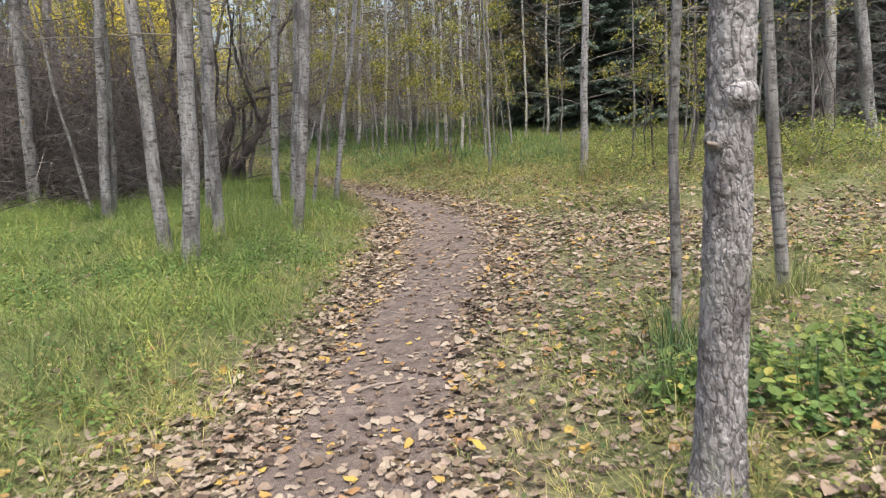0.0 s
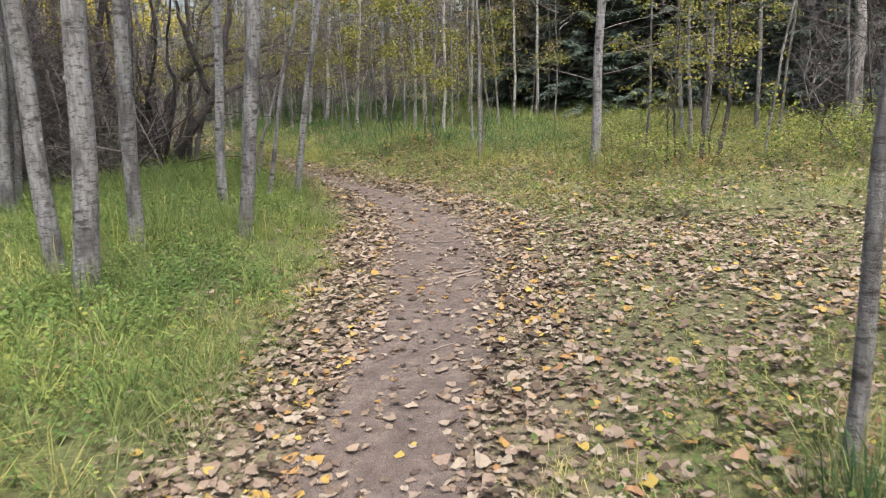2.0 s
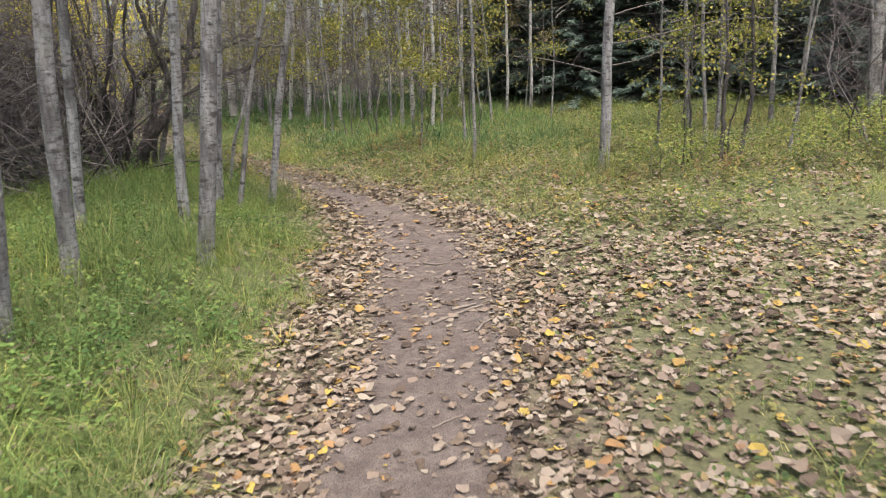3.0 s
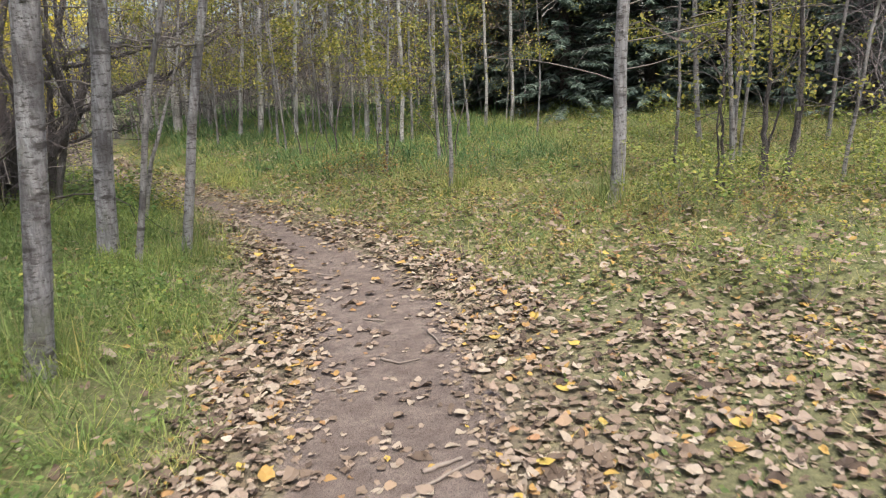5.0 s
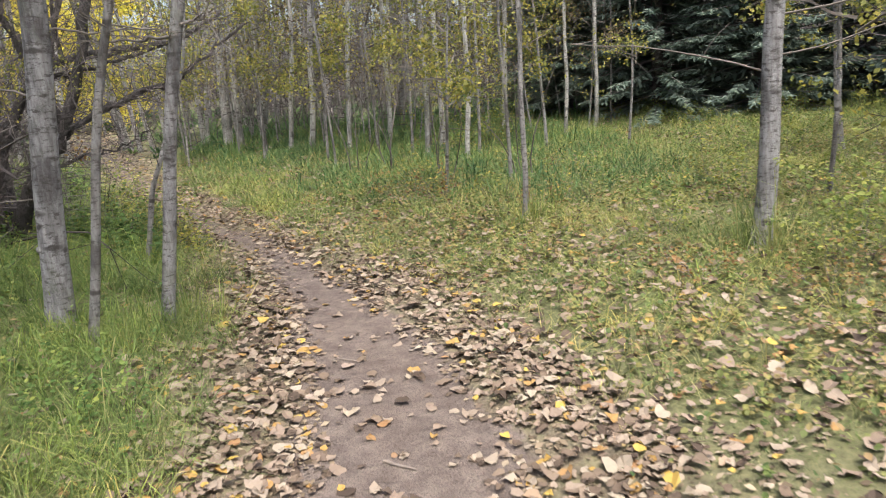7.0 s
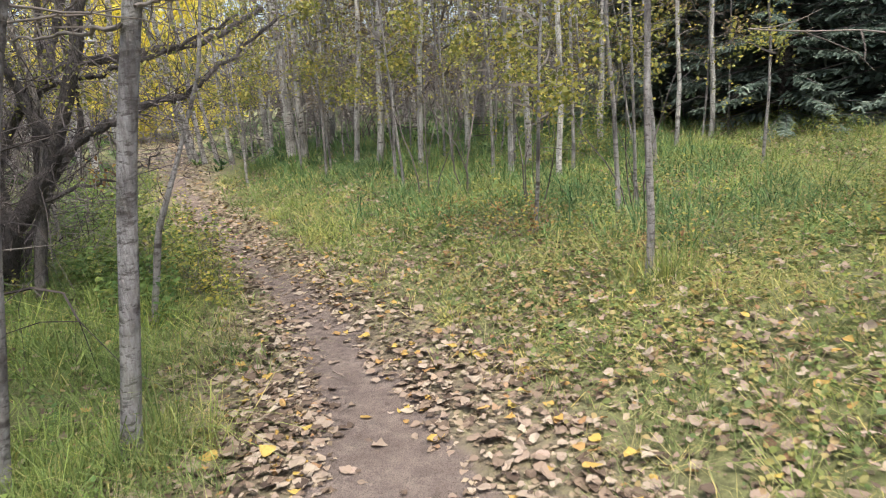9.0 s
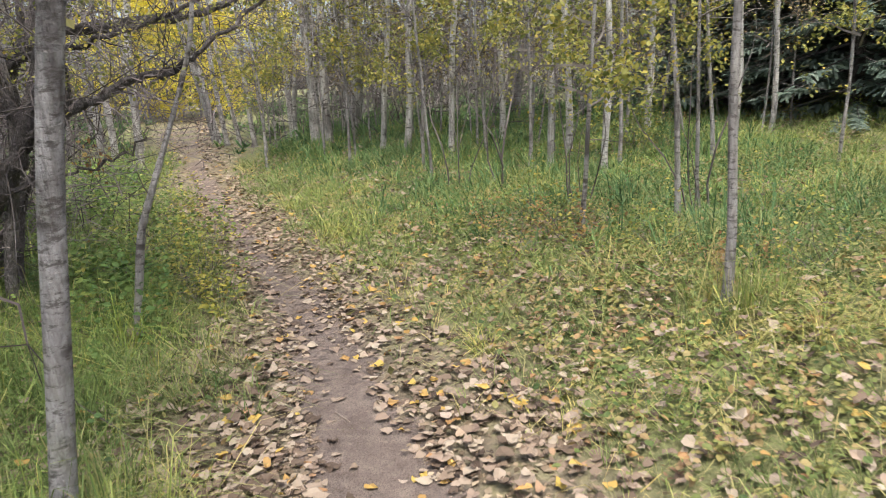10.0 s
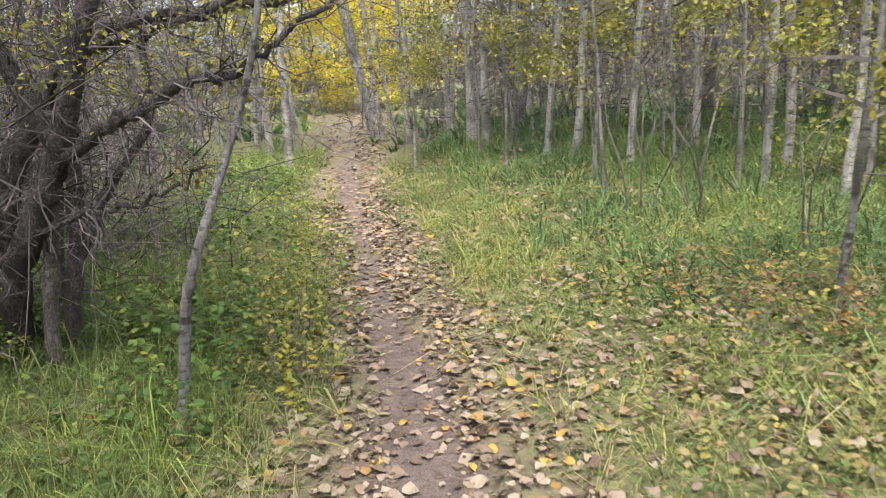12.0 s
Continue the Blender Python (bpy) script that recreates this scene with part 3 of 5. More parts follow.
def herbs(name, seed, n, box, grown, tall, leaf, material, label, per=9, tone=0.5, stretch=1.0):
    """Upright leafy herbs: leaves set round a short stem, in drifts."""
    r = np.random.default_rng(seed)
    x, y = r.uniform(box[0], box[1], n), r.uniform(box[2], box[3], n)
    keep = r.random(n) < grown(x, y)
    x, y = x[keep], y[keep]
    n = len(x)
    own = np.clip(r.normal(tone, 0.2, n) + 0.2 * waves(x * 2.3, y * 2.3 + 4), 0, 1)
    high = tall * r.uniform(0.45, 1.3, n)
    lean = r.normal(0, 0.25, (n, 2))
    k = np.repeat(np.arange(n), per)
    f = np.tile((np.arange(per) + 0.5) / per, n) * 0.85 + 0.15
    a = np.tile(np.arange(per) * 2.4, n) + r.uniform(0, 6.3, n)[k] + r.normal(0, 0.4, n * per)
    z = height(x, y)[k] + high[k] * f
    place = np.stack([x[k] + lean[k, 0] * high[k] * f, y[k] + lean[k, 1] * high[k] * f, z], 1)
    turn = rotations(a, r.normal(0.0, 0.35, n * per), r.normal(0, 0.35, n * per))
    size = leaf * r.uniform(0.7, 1.35, n)[k] * (1.15 - 0.5 * f) * (1 + 0.03 * np.maximum(0, y[k] - 10))
    co, fc = spread(LEAF * (stretch, 1, 1), LEAF_FACES, place, turn, size)
    tagged(new(name, mesh(name, co, fc, material, False, tone=np.repeat(own[k], 6))), label, "plants", kind="stuff")


def drift(x, y, k, p):
    return np.clip(0.5 + 0.75 * waves(x * k + p, y * k - p), 0.05, 1)


flat_plants(17, 110000)
herbs("bank_herbs", 171, 24000, (-7, -0.6, 0.5, 13.5), lambda x, y: west_bank(x, y) * drift(x, y, 1.5, 1.0) * smooth(0.9, 1.9, -trail_side(x, y)[0]) * 0.7, 0.22, 0.034, HERB_GREEN, "leafy green weeds growing through the bank grass", 8, 0.45)
herbs("meadow_herbs", 172, 22000, (-1.5, 7.5, 2.0, 18), lambda x, y: np.clip(east_bank(x, y), 0, 1) * drift(x, y, 1.2, 3.0) * smooth(0.3, 1.0, trail_side(x, y)[0] - trail_side(x, y)[1]) * (1 - 0.8 * clearing(x, y)) * 0.9, 0.14, 0.033, HERB_MEADOW, "low yellow, green and brown meadow plants", 7, 0.5)
herbs("shade_herbs", 173, 6000, (-7, -2.0, 13, 21), lambda x, y: smooth(0.5, 1.2, -trail_side(x, y)[0]) * drift(x, y, 1.4, 2.0) * 0.7, 0.34, 0.055, HERB_GREEN, "dark green weeds below the bare trees", 9, 0.3)
herbs("yellow_herbs", 174, 1000, (-4.6, -1.2, 13.5, 18.5), lambda x, y: smooth(0.3, 0.12, np.abs(trail_side(x, y)[0] + 0.6)) * drift(x, y, 2.0, 0.5), 0.30, 0.05, HERB_GOLD, "yellow-leaved weeds beside the narrow trail", 9, 0.5, 0.7)
herbs("spring_herbs", 175, 1300, (0.9, 3.0, 2.3, 4.3), lambda x, y: smooth(1.0, 0.3, np.hypot((x - 1.75) / 0.9, (y - 3.3) / 0.75)) * 0.5, 0.18, 0.06, HERB_GREEN, "broad-leaved green weeds among fallen leaves", 8, 0.35)


# ---- fallen leaves ----
def litter_density(x, y):
    s, w = trail_side(x, y)
    far = np.abs(s) - w
    west = s < 0
    path = 0.09 + 0.12 * smooth(-0.2, 0.6, waves(x * 2.7, y * 1.9)) + 0.22 * smooth(5.2, 3.8, y)
    path = path * (1 - 0.8 * smooth(11, 12.5, y))
    strip_w = np.where(west, 0.45 - 0.15 * smooth(11, 14, y) + 0.3 * smooth(4.6, 2.6, y) + 0.4 * smooth(9.2, 10.4, y) * smooth(13.4, 12.4, y) + 0.22 * np.maximum(0, waves(x * 1.6 + 2, y * 1.6)), 0.55 - 0.47 * smooth(5.4, 4.4, y))
    strip = smooth(-0.22, 0.02, far) * smooth(strip_w + 0.3, strip_w * 0.7, far) * np.where(west, 1.0, 0.85)
    strip = strip * (1 - 0.5 * smooth(11.5, 14, y)) * (0.88 + 0.25 * waves(x * 3 + 1, y * 2.4))
    field = np.where(west, 0.04 + 0.24 * smooth(2.0, 0.6, far) * smooth(0.1, 0.9, waves(x * 1.9, y * 1.9 + 1)), 0.18 * smooth(3.5, 1.0, far) + 0.14 * smooth(-0.3, 0.8, waves(x * 1.4 + 1, y * 1.4)) + 0.05 + 0.08 * smooth(4.6, 3.6, y))
    bare = 1 - 0.55 * smooth(0.2, 0.9, waves(x * 1.1 + 4, y * 1.4))
    return np.maximum.reduce([np.where(far < 0, path, field), strip, 0.40 * clearing(x, y) * bare + 0.07 * clearing(x, y)])


def leaf_litter():
    r = np.random.default_rng(21)
    n = 285000
    x, y = r.uniform(-5, 6.5, n), r.uniform(-0.5, 24, n)
    # the wind gathers them in clumps
    clump = 0.72 + 0.28 * np.sin(x * 5.3 + 2 * np.sin(y * 4.1)) * np.sin(y * 6.1 + 2 * np.sin(x * 3.7))
    keep = r.random(n) < litter_density(x, y) * clump
    x, y = x[keep], y[keep]
    n = len(x)
    s, w = trail_side(x, y)
    lift = np.where(np.abs(s) < w, 0.004, 0.012) + r.random(n) * np.where(np.abs(s) < w + 0.05, 0.008, 0.028 - 0.014 * clearing(x, y)) + 0.05 * (1 - clearing(x, y)) * smooth(0.6, 1.4, np.abs(s) - w) * r.random(n)
    place = np.stack([x, y, height(x, y) + lift], 1)
    tilt = np.where(np.abs(s) < w, 0.12, 0.24)
    turn = rotations(r.uniform(0, 6.3, n), r.normal(0, 1, n) * tilt, r.normal(0, 1, n) * tilt)
    size = np.clip(r.lognormal(-2.97, 0.30, n), 0.025, 0.09)
    rim = [(0.0, 0.0), (-0.26, 0.04), (-0.42, 0.22), (-0.40, 0.46), (-0.22, 0.74), (0.0, 1.0), (0.22, 0.74), (0.40, 0.46), (0.42, 0.22), (0.26, 0.04)]
    shape = np.array([(u, v, 0.09 * min(1, abs(u) * 2.6)) for u, v in rim] + [(0, 0.42, 0.0)])
    faces = np.array([(10, 0, 1, 2)[::-1], (10, 2, 3, 4)[::-1], (10, 4, 5, 6)[::-1], (10, 6, 7, 8)[::-1], (10, 8, 9, 0)[::-1]])
    curl = r.uniform(-1.2, 2.4, n)
    k = len(shape)
    local = np.repeat(shape[None], n, 0)
    local[:, :, 2] = local[:, :, 2] * curl[:, None] + (local[:, :, 1] - 0.5) ** 2 * r.uniform(-0.2, 0.5, n)[:, None]
    local[:, :, 0] *= r.uniform(0.7, 1.1, n)[:, None]
    local[:, :10] += r.normal(0, 0.05, (n, 10, 3)) * (1, 1, 1.3)
    co = np.einsum("nij,nkj->nki", turn, local) * size[:, None, None] + place[:, None]
    near = (np.abs(s) < w + 0.25) & (y > 1.8) & (y < 12.5)
    singles = np.flatnonzero(near)[:300]
    rest = np.setdiff1d(np.arange(n), singles)
    f = (faces[None] + (np.arange(len(rest)) * k)[:, None, None]).reshape(-1, 4)
    litter = tagged(new("leaf_litter", mesh("leaf_litter", co[rest].reshape(-1, 3), f, LITTER)), "pale tan and yellow fallen poplar leaves on the ground", "leaves", kind="stuff")
    # crumbled older leaves below them
    n = 150000
    x, y = r.uniform(-4, 6.0, n), r.uniform(0, 19, n)
    s, w = trail_side(x, y)
    keep = (r.random(n) < litter_density(x, y) * 1.15) & (np.abs(s) > w - 0.12)
    x, y = x[keep], y[keep]
    n = len(x)
    turn_c = rotations(r.uniform(0, 6.3, n), r.normal(0, 0.25, n), r.normal(0, 0.25, n))
    co_c, f_c = spread(DIAMOND, DIAMOND_FACES, np.stack([x, y, height(x, y) + r.uniform(0.002, 0.01, n)], 1), turn_c, r.uniform(0.015, 0.05, n))
    tagged(new("leaf_crumbs", mesh("leaf_crumbs", co_c, f_c, CRUMBS)), "brown crumbled old leaves covering the soil", "leaves", kind="stuff")
    # leaves over the far stretch of the trail
    n = 4200
    y = 15 + 26 * r.random(n) ** 0.8
    w = np.interp(y, TRAIL[:, 0], TRAIL[:, 2])
    x = np.interp(y, TRAIL[:, 0], TRAIL[:, 1]) + np.where(r.random(n) < 0.1, r.uniform(-1, 1, n) * w, np.where(r.random(n) < 0.68, 1, -1) * (w * 0.85 + np.abs(r.normal(0, 0.4, n)) * (1 + 0.03 * (y - 15))))
    turn_c = rotations(r.uniform(0, 6.3, n), r.normal(0, 0.2, n), r.normal(0, 0.2, n))
    co_c, f_c = spread(LEAF, LEAF_FACES, np.stack([x, y, height(x, y) + r.uniform(0.004, 0.03, n)], 1), turn_c, r.uniform(0.04, 0.085, n) * (1 + 0.02 * (y - 15)))
    tagged(new("far_litter", mesh("far_litter", co_c, f_c, LITTER)), "tan and orange fallen leaves along the far trail", "leaves", kind="stuff")
    kinds = []
    for c in (-0.8, 0.3, 0.9, 1.6):
        m = shape.copy()
        m[:, 2] = m[:, 2] * c + (m[:, 1] - 0.5) ** 2 * 0.15
        kinds.append(mesh("fallen_leaf", m, faces, LITTER_ONE))
    for q, i in enumerate(singles):
        ob = part("fallen_leaf", kinds[q % 4], litter)
        m = Matrix(turn[i].tolist()).to_4x4()
        m.translation = place[i]
        ob.matrix_basis = m @ Matrix.Scale(float(size[i]), 4)


# ---- trees ----
def crown_mesh(name, seed, material, low, high, wide, n, size, spray=0.11):
    """Leafy twigs round a trunk between two heights."""
    r = np.random.default_rng(seed)
    segments, tips = [], []
    count = int(7 + (high - low) * 2)
    for k in range(count):
        z = low + (high - low) * (k + r.random()) / count
        reach = wide * (0.35 + 0.65 * math.sin(math.pi * min(1, max(0.1, (z - low) / (high - low) * 0.85 + 0.12)))) * r.uniform(0.6, 1.1)
        a = r.uniform(0, 6.3)
        grow((0, 0, z), (math.cos(a), math.sin(a), r.uniform(0.1, 0.7)), reach, 0.012 + 0.006 * reach, 1 if low < 4 else 0, r, segments, tips, 0.3, 0.0, (2, 3), 3)
    tips = np.array(tips)
    tips = tips[r.random(len(tips)) < 0.4]
    pick = tips[r.integers(0, len(tips), n)] + r.normal(0, spray, (n, 3)) * (1, 1, 0.7)
    return mesh(name, *leaves(pick, size, r), material), mesh("branchwork", *rods(segments), TWIG)


CROWNS = [crown_mesh("crown", 31 + k, LEAF_YELLOW, 4.2, 10.5, 1.5, 480, 0.12) for k in range(4)]
SAPLING_CROWNS = [crown_mesh("crown", 41 + k, (LEAF_YELLOW, LEAF_BROWN, LEAF_YELLOW, LEAF_BROWN)[k], 1.1, 4.6, 0.8, 850, 0.054) for k in range(4)]
SAPLING_HIGH = [crown_mesh("crown", 51 + k, (LEAF_YELLOW, LEAF_DULL, LEAF_YELLOW)[k], 2.6, 6.5, 1.0, 800, 0.055) for k in range(3)]


NARROW = [crown_mesh("crown", 55 + k, LEAF_YELLOW, 0.85, 2.9, 0.40, 1500, 0.05) for k in range(2)]
NARROW_HIGH = crown_mesh("crown", 58, LEAF_YELLOW, 1.45, 4.4, 0.7, 900, 0.05)


def trunk_line(x, y, lean, tall, r, wobble, step=0.25):
    """Points up a trunk: it leans most near the ground and straightens above."""
    z = np.concatenate([[-0.15, 0.0, 0.08, 0.2], np.arange(0.4, min(tall, 4.5), step), np.linspace(min(tall, 4.5) + 0.3, tall, 6) if tall > 5 else [tall]])
    lift = np.where(z < 4, z, 4 + (z - 4) * 0.35)
    dx = lean[0] * lift + wobble * (np.sin(z * r.uniform(1.2, 2.2) + r.uniform(0, 6)) + 0.5 * np.sin(z * 4.1 + r.uniform(0, 6)))
    dy = lean[1] * lift + wobble * (np.sin(z * r.uniform(1.2, 2.2) + r.uniform(0, 6)))
    dx, dy = dx - np.interp(0, z, dx), dy - np.interp(0, z, dy)
    return np.stack([dx, dy, z], 1)


def tree(name, x, y, radius, lean=(0.0, 0.0), tall=11.0, bark=None, label="", category="tree", group="", seed=0, sides=12, limbs=5, crown=None, wobble=0.012, limb_low=1.3, limb_long=1.1):
    """A trunk with a few dead lower limbs and a crown, standing at x, y."""
    r = np.random.default_rng(1000 + seed)
    bark = bark or ASPEN
    ob = tagged(new(name), label, category, group)
    ob.location = at(x, y)
    line = trunk_line(x, y, lean, tall, r, wobble, 0.25 if sides > 9 else 0.6)
    z = line[:, 2]
    rad = radius * (1 - 0.75 * np.clip(z / tall, 0, 1)) * (1 + 0.35 * np.exp(-np.clip(z, 0, 9) / 0.10))
    pieces = [tube(line, rad, sides, 0.06, seed)]
    # knots where limbs broke off
    for _ in range(int(6 if radius > 0.04 else 0)):
        h = r.uniform(0.5, min(4.4, tall * 0.6))
        a = r.uniform(0, 6.3)
        c = np.array([np.interp(h, z, line[:, 0]), np.interp(h, z, line[:, 1]), h])
        rr = np.interp(h, z, rad)
        out = np.array((math.cos(a), math.sin(a), 0.25))
        pieces.append(tube([c + out * rr * 0.7, c + out * rr * 1.02, c + out * rr * 1.16], [rr * 0.45, rr * 0.3, rr * 0.1], sides))
    part("trunk", mesh("trunk", *joined(*pieces), bark, True), ob)
    fine, wood = [], TWIG if bark is not DARK_SHADED_BARK else TWIG_DARK
    for _ in range(limbs):
        h = r.uniform(limb_low, min(5.0, tall * 0.7))
        a = r.uniform(0, 6.3)
        c = np.array([np.interp(h, z, line[:, 0]), np.interp(h, z, line[:, 1]), h])
        chain = []
        thick = 0.004 + radius * 0.05
        grow(c, (math.cos(a), math.sin(a), r.uniform(-0.1, 0.45)), limb_long * r.uniform(0.5, 1.2), thick, 0, r, chain, [], 0.25, 0.1, (1, 2), 6)
        pts = np.array([chain[0][:3]] + [s[3:6] for s in chain])
        if sides >= 12:
            part("branch", mesh("branch", *tube(pts, thick * np.linspace(1, 0.35, 7), 5), wood, True), ob, "thin bare grey branch")
        else:
            fine += chain
        for q in pts[2:]:
            if r.random() < 0.75:
                grow(q, r.normal(0, 1, 3), 0.3 * limb_long * r.uniform(0.4, 1.0), thick * 0.5, 0, r, fine, [], 0.3, 0.0, (1, 2), 3)
    if fine:
        tagged(part("branchwork", mesh("branchwork", *rods(fine), wood), ob, "thin bare twigs"), kind="stuff")
    if crown:
        top = line[np.searchsorted(z, min(4.5, tall * 0.8))] * (1, 1, 0)
        for nm, me in zip(("crown", "branchwork"), crown):
            cr = tagged(part(nm, me, ob), kind="stuff" if nm == "branchwork" else "")
            cr.location = top
            cr.rotation_euler = (0, 0, r.uniform(0, 6.3))
            k = tall / 11.0 if tall > 8 else 1.0
            cr.scale = (k, k, k)
    return ob


WALKED = "aspens along the trail"
PALE = "pale grey aspen with dark scars and thin dead branches"

BANK = []
# x, y, radius, lean east, lean north, height: the aspens on the west bank
for k, (x, y, r, lx, ly, h) in enumerate([
        (-6.43, 11.36, 0.125, 0.09, 0.0, 12), (-4.85, 10.37, 0.091, 0.13, 0.0, 12), (-2.79, 7.11, 0.086, -0.005, 0.03, 11), (-2.44, 6.77, 0.104, 0.125, 0.0, 13),
        (-2.48, 7.88, 0.079, 0.07, 0.0, 11), (-3.11, 9.60, 0.064, 0.095, 0.0, 10), (-2.26, 9.90, 0.068, 0.11, 0.0, 11), (-1.72, 8.46, 0.083, 0.145, 0.0, 12),
        (-1.66, 11.25, 0.055, 0.205, 0.0, 10)]):
    BANK.append(tree("aspen_tree", x, y, r * 0.79, (lx, ly), h, ASPEN, PALE, "tree", WALKED, 10 + k, 14, 8, CROWNS[k % 4], 0.012, 1.9, 0.9))
BANK.append(tree("aspen_tree", -2.22, 11.02, 0.080, (0.128, 0.0), 12, ASPEN, "stout grey aspen with scarred bark beside a bend of the trail", "tree", WALKED, 25, 16, 8, CROWNS[1], 0.012, 1.8, 0.9))


def dead_branch(ob, points, radius, seed):
    """A long thin dead branch with side twigs on a standing tree."""
    r = np.random.default_rng(seed)
    p = np.array(points) - np.array(ob.location)
    t = np.linspace(0, len(p) - 1, 16)
    q = np.stack([np.interp(t, np.arange(len(p)), p[:, c]) for c in range(3)], 1)
    q[1:] += r.normal(0, 0.008, q[1:].shape)
    limb = part("branch", mesh("branch", *tube(q, radius * np.linspace(1, 0.35, 16), 6, 0.1, seed), TWIG, True), ob, "long thin bare grey branch")
    fine = []
    for i in range(3, 16):
        grow(q[i], r.normal(0, 1, 3) + (0, 0, 0.2), r.uniform(0.15, 0.5), radius * 0.4, 1, r, fine, [], 0.4, 0.0, (1, 2), 3)
    tagged(part("branchwork", mesh("branchwork", *rods(fine), TWIG), limb, "thin bare twigs"), kind="stuff")


for k, pts, rad in [
        (3, [(-2.19, 6.75, 2.2), (-2.62, 6.9, 2.26), (-3.16, 7.05, 2.29), (-3.71, 7.2, 2.34), (-4.17, 7.35, 2.38)], 0.009),
        (4, [(-2.24, 7.85, 2.16), (-1.97, 8.0, 2.19), (-1.59, 8.15, 2.13), (-1.24, 8.3, 2.14), (-0.75, 8.45, 2.11)], 0.008),
        (3, [(-2.07, 6.75, 2.45), (-1.86, 6.9, 2.49), (-1.59, 7.05, 2.44), (-1.34, 7.2, 2.51)], 0.008),
        (0, [(-6.25, 11.3, 1.73), (-6.53, 11.45, 1.84), (-6.78, 11.6, 1.9)], 0.008),
        (9, [(-1.98, 11.0, 1.83), (-1.75, 11.15, 1.8), (-1.47, 11.3, 1.81), (-1.17, 11.45, 1.84)], 0.008),
        (9, [(-2.09, 11.0, 1.47), (-2.37, 11.15, 1.53), (-2.66, 11.3, 1.51), (-3.0, 11.45, 1.46)], 0.008),
        (8, [(-1.29, 11.2, 1.74), (-1.55, 11.35, 1.75), (-1.85, 11.5, 1.77), (-2.12, 11.65, 1.8)], 0.011),
        (8, [(-1.22, 11.2, 1.8), (-1.15, 11.35, 1.83), (-1.14, 11.5, 1.89)], 0.01),
]:
    dead_branch(BANK[k], pts, rad, 600 + k + int(rad * 1e4) + len(pts))

# thin young aspens among them
for k, (x, y, r, lx, h) in enumerate([(-4.84, 10.6, 0.042, 0.115, 6.5), (-1.93, 10.80, 0.030, 0.24, 6.0), (-5.3, 10.9, 0.03, -0.1, 5.0)]):
    tree("young_aspen", x, y, r, (lx, 0), h, ASPEN_YOUNG, "slim pale young aspen standing in the grass", "tree", WALKED, 40 + k, 12, 4, SAPLING_HIGH[k % 3], 0.02, 1.6, 0.5)
# the slim trees east of the trail
for k, (x, y, r, lx, h) in enumerate([(1.38, 4.16, 0.034, 0.017, 7.0), (2.27, 4.63, 0.043, -0.055, 9.0), (5.1, 15.4, 0.043, -0.05, 9), (4.14, 12.6, 0.030, -0.03, 6), (6.05, 14.4, 0.042, -0.03, 8), (5.29, 14.72, 0.034, 0.02, 7)]):
    tree("young_aspen", x, y, r, (lx, 0.0), h, ASPEN_YOUNG, "slim grey young aspen with few leaves", "tree", WALKED, 50 + k, 12, 4, SAPLING_HIGH[k % 3] if k < 2 else NARROW_HIGH, 0.014, 1.6, 0.6)
tree("aspen_tree", 2.31, 11.33, 0.066, (0.05, 0.0), 11, ASPEN, "grey aspen with bare side branches beside a leafy shrub", "tree", WALKED, 60, 14, 14, CROWNS[2], 0.012, 0.9, 1.5)
tree("aspen_tree", 7.6, 12.4, 0.11, (-0.15, 0.0), 11, ASPEN, PALE, "tree", WALKED, 61, 12, 5, CROWNS[3])


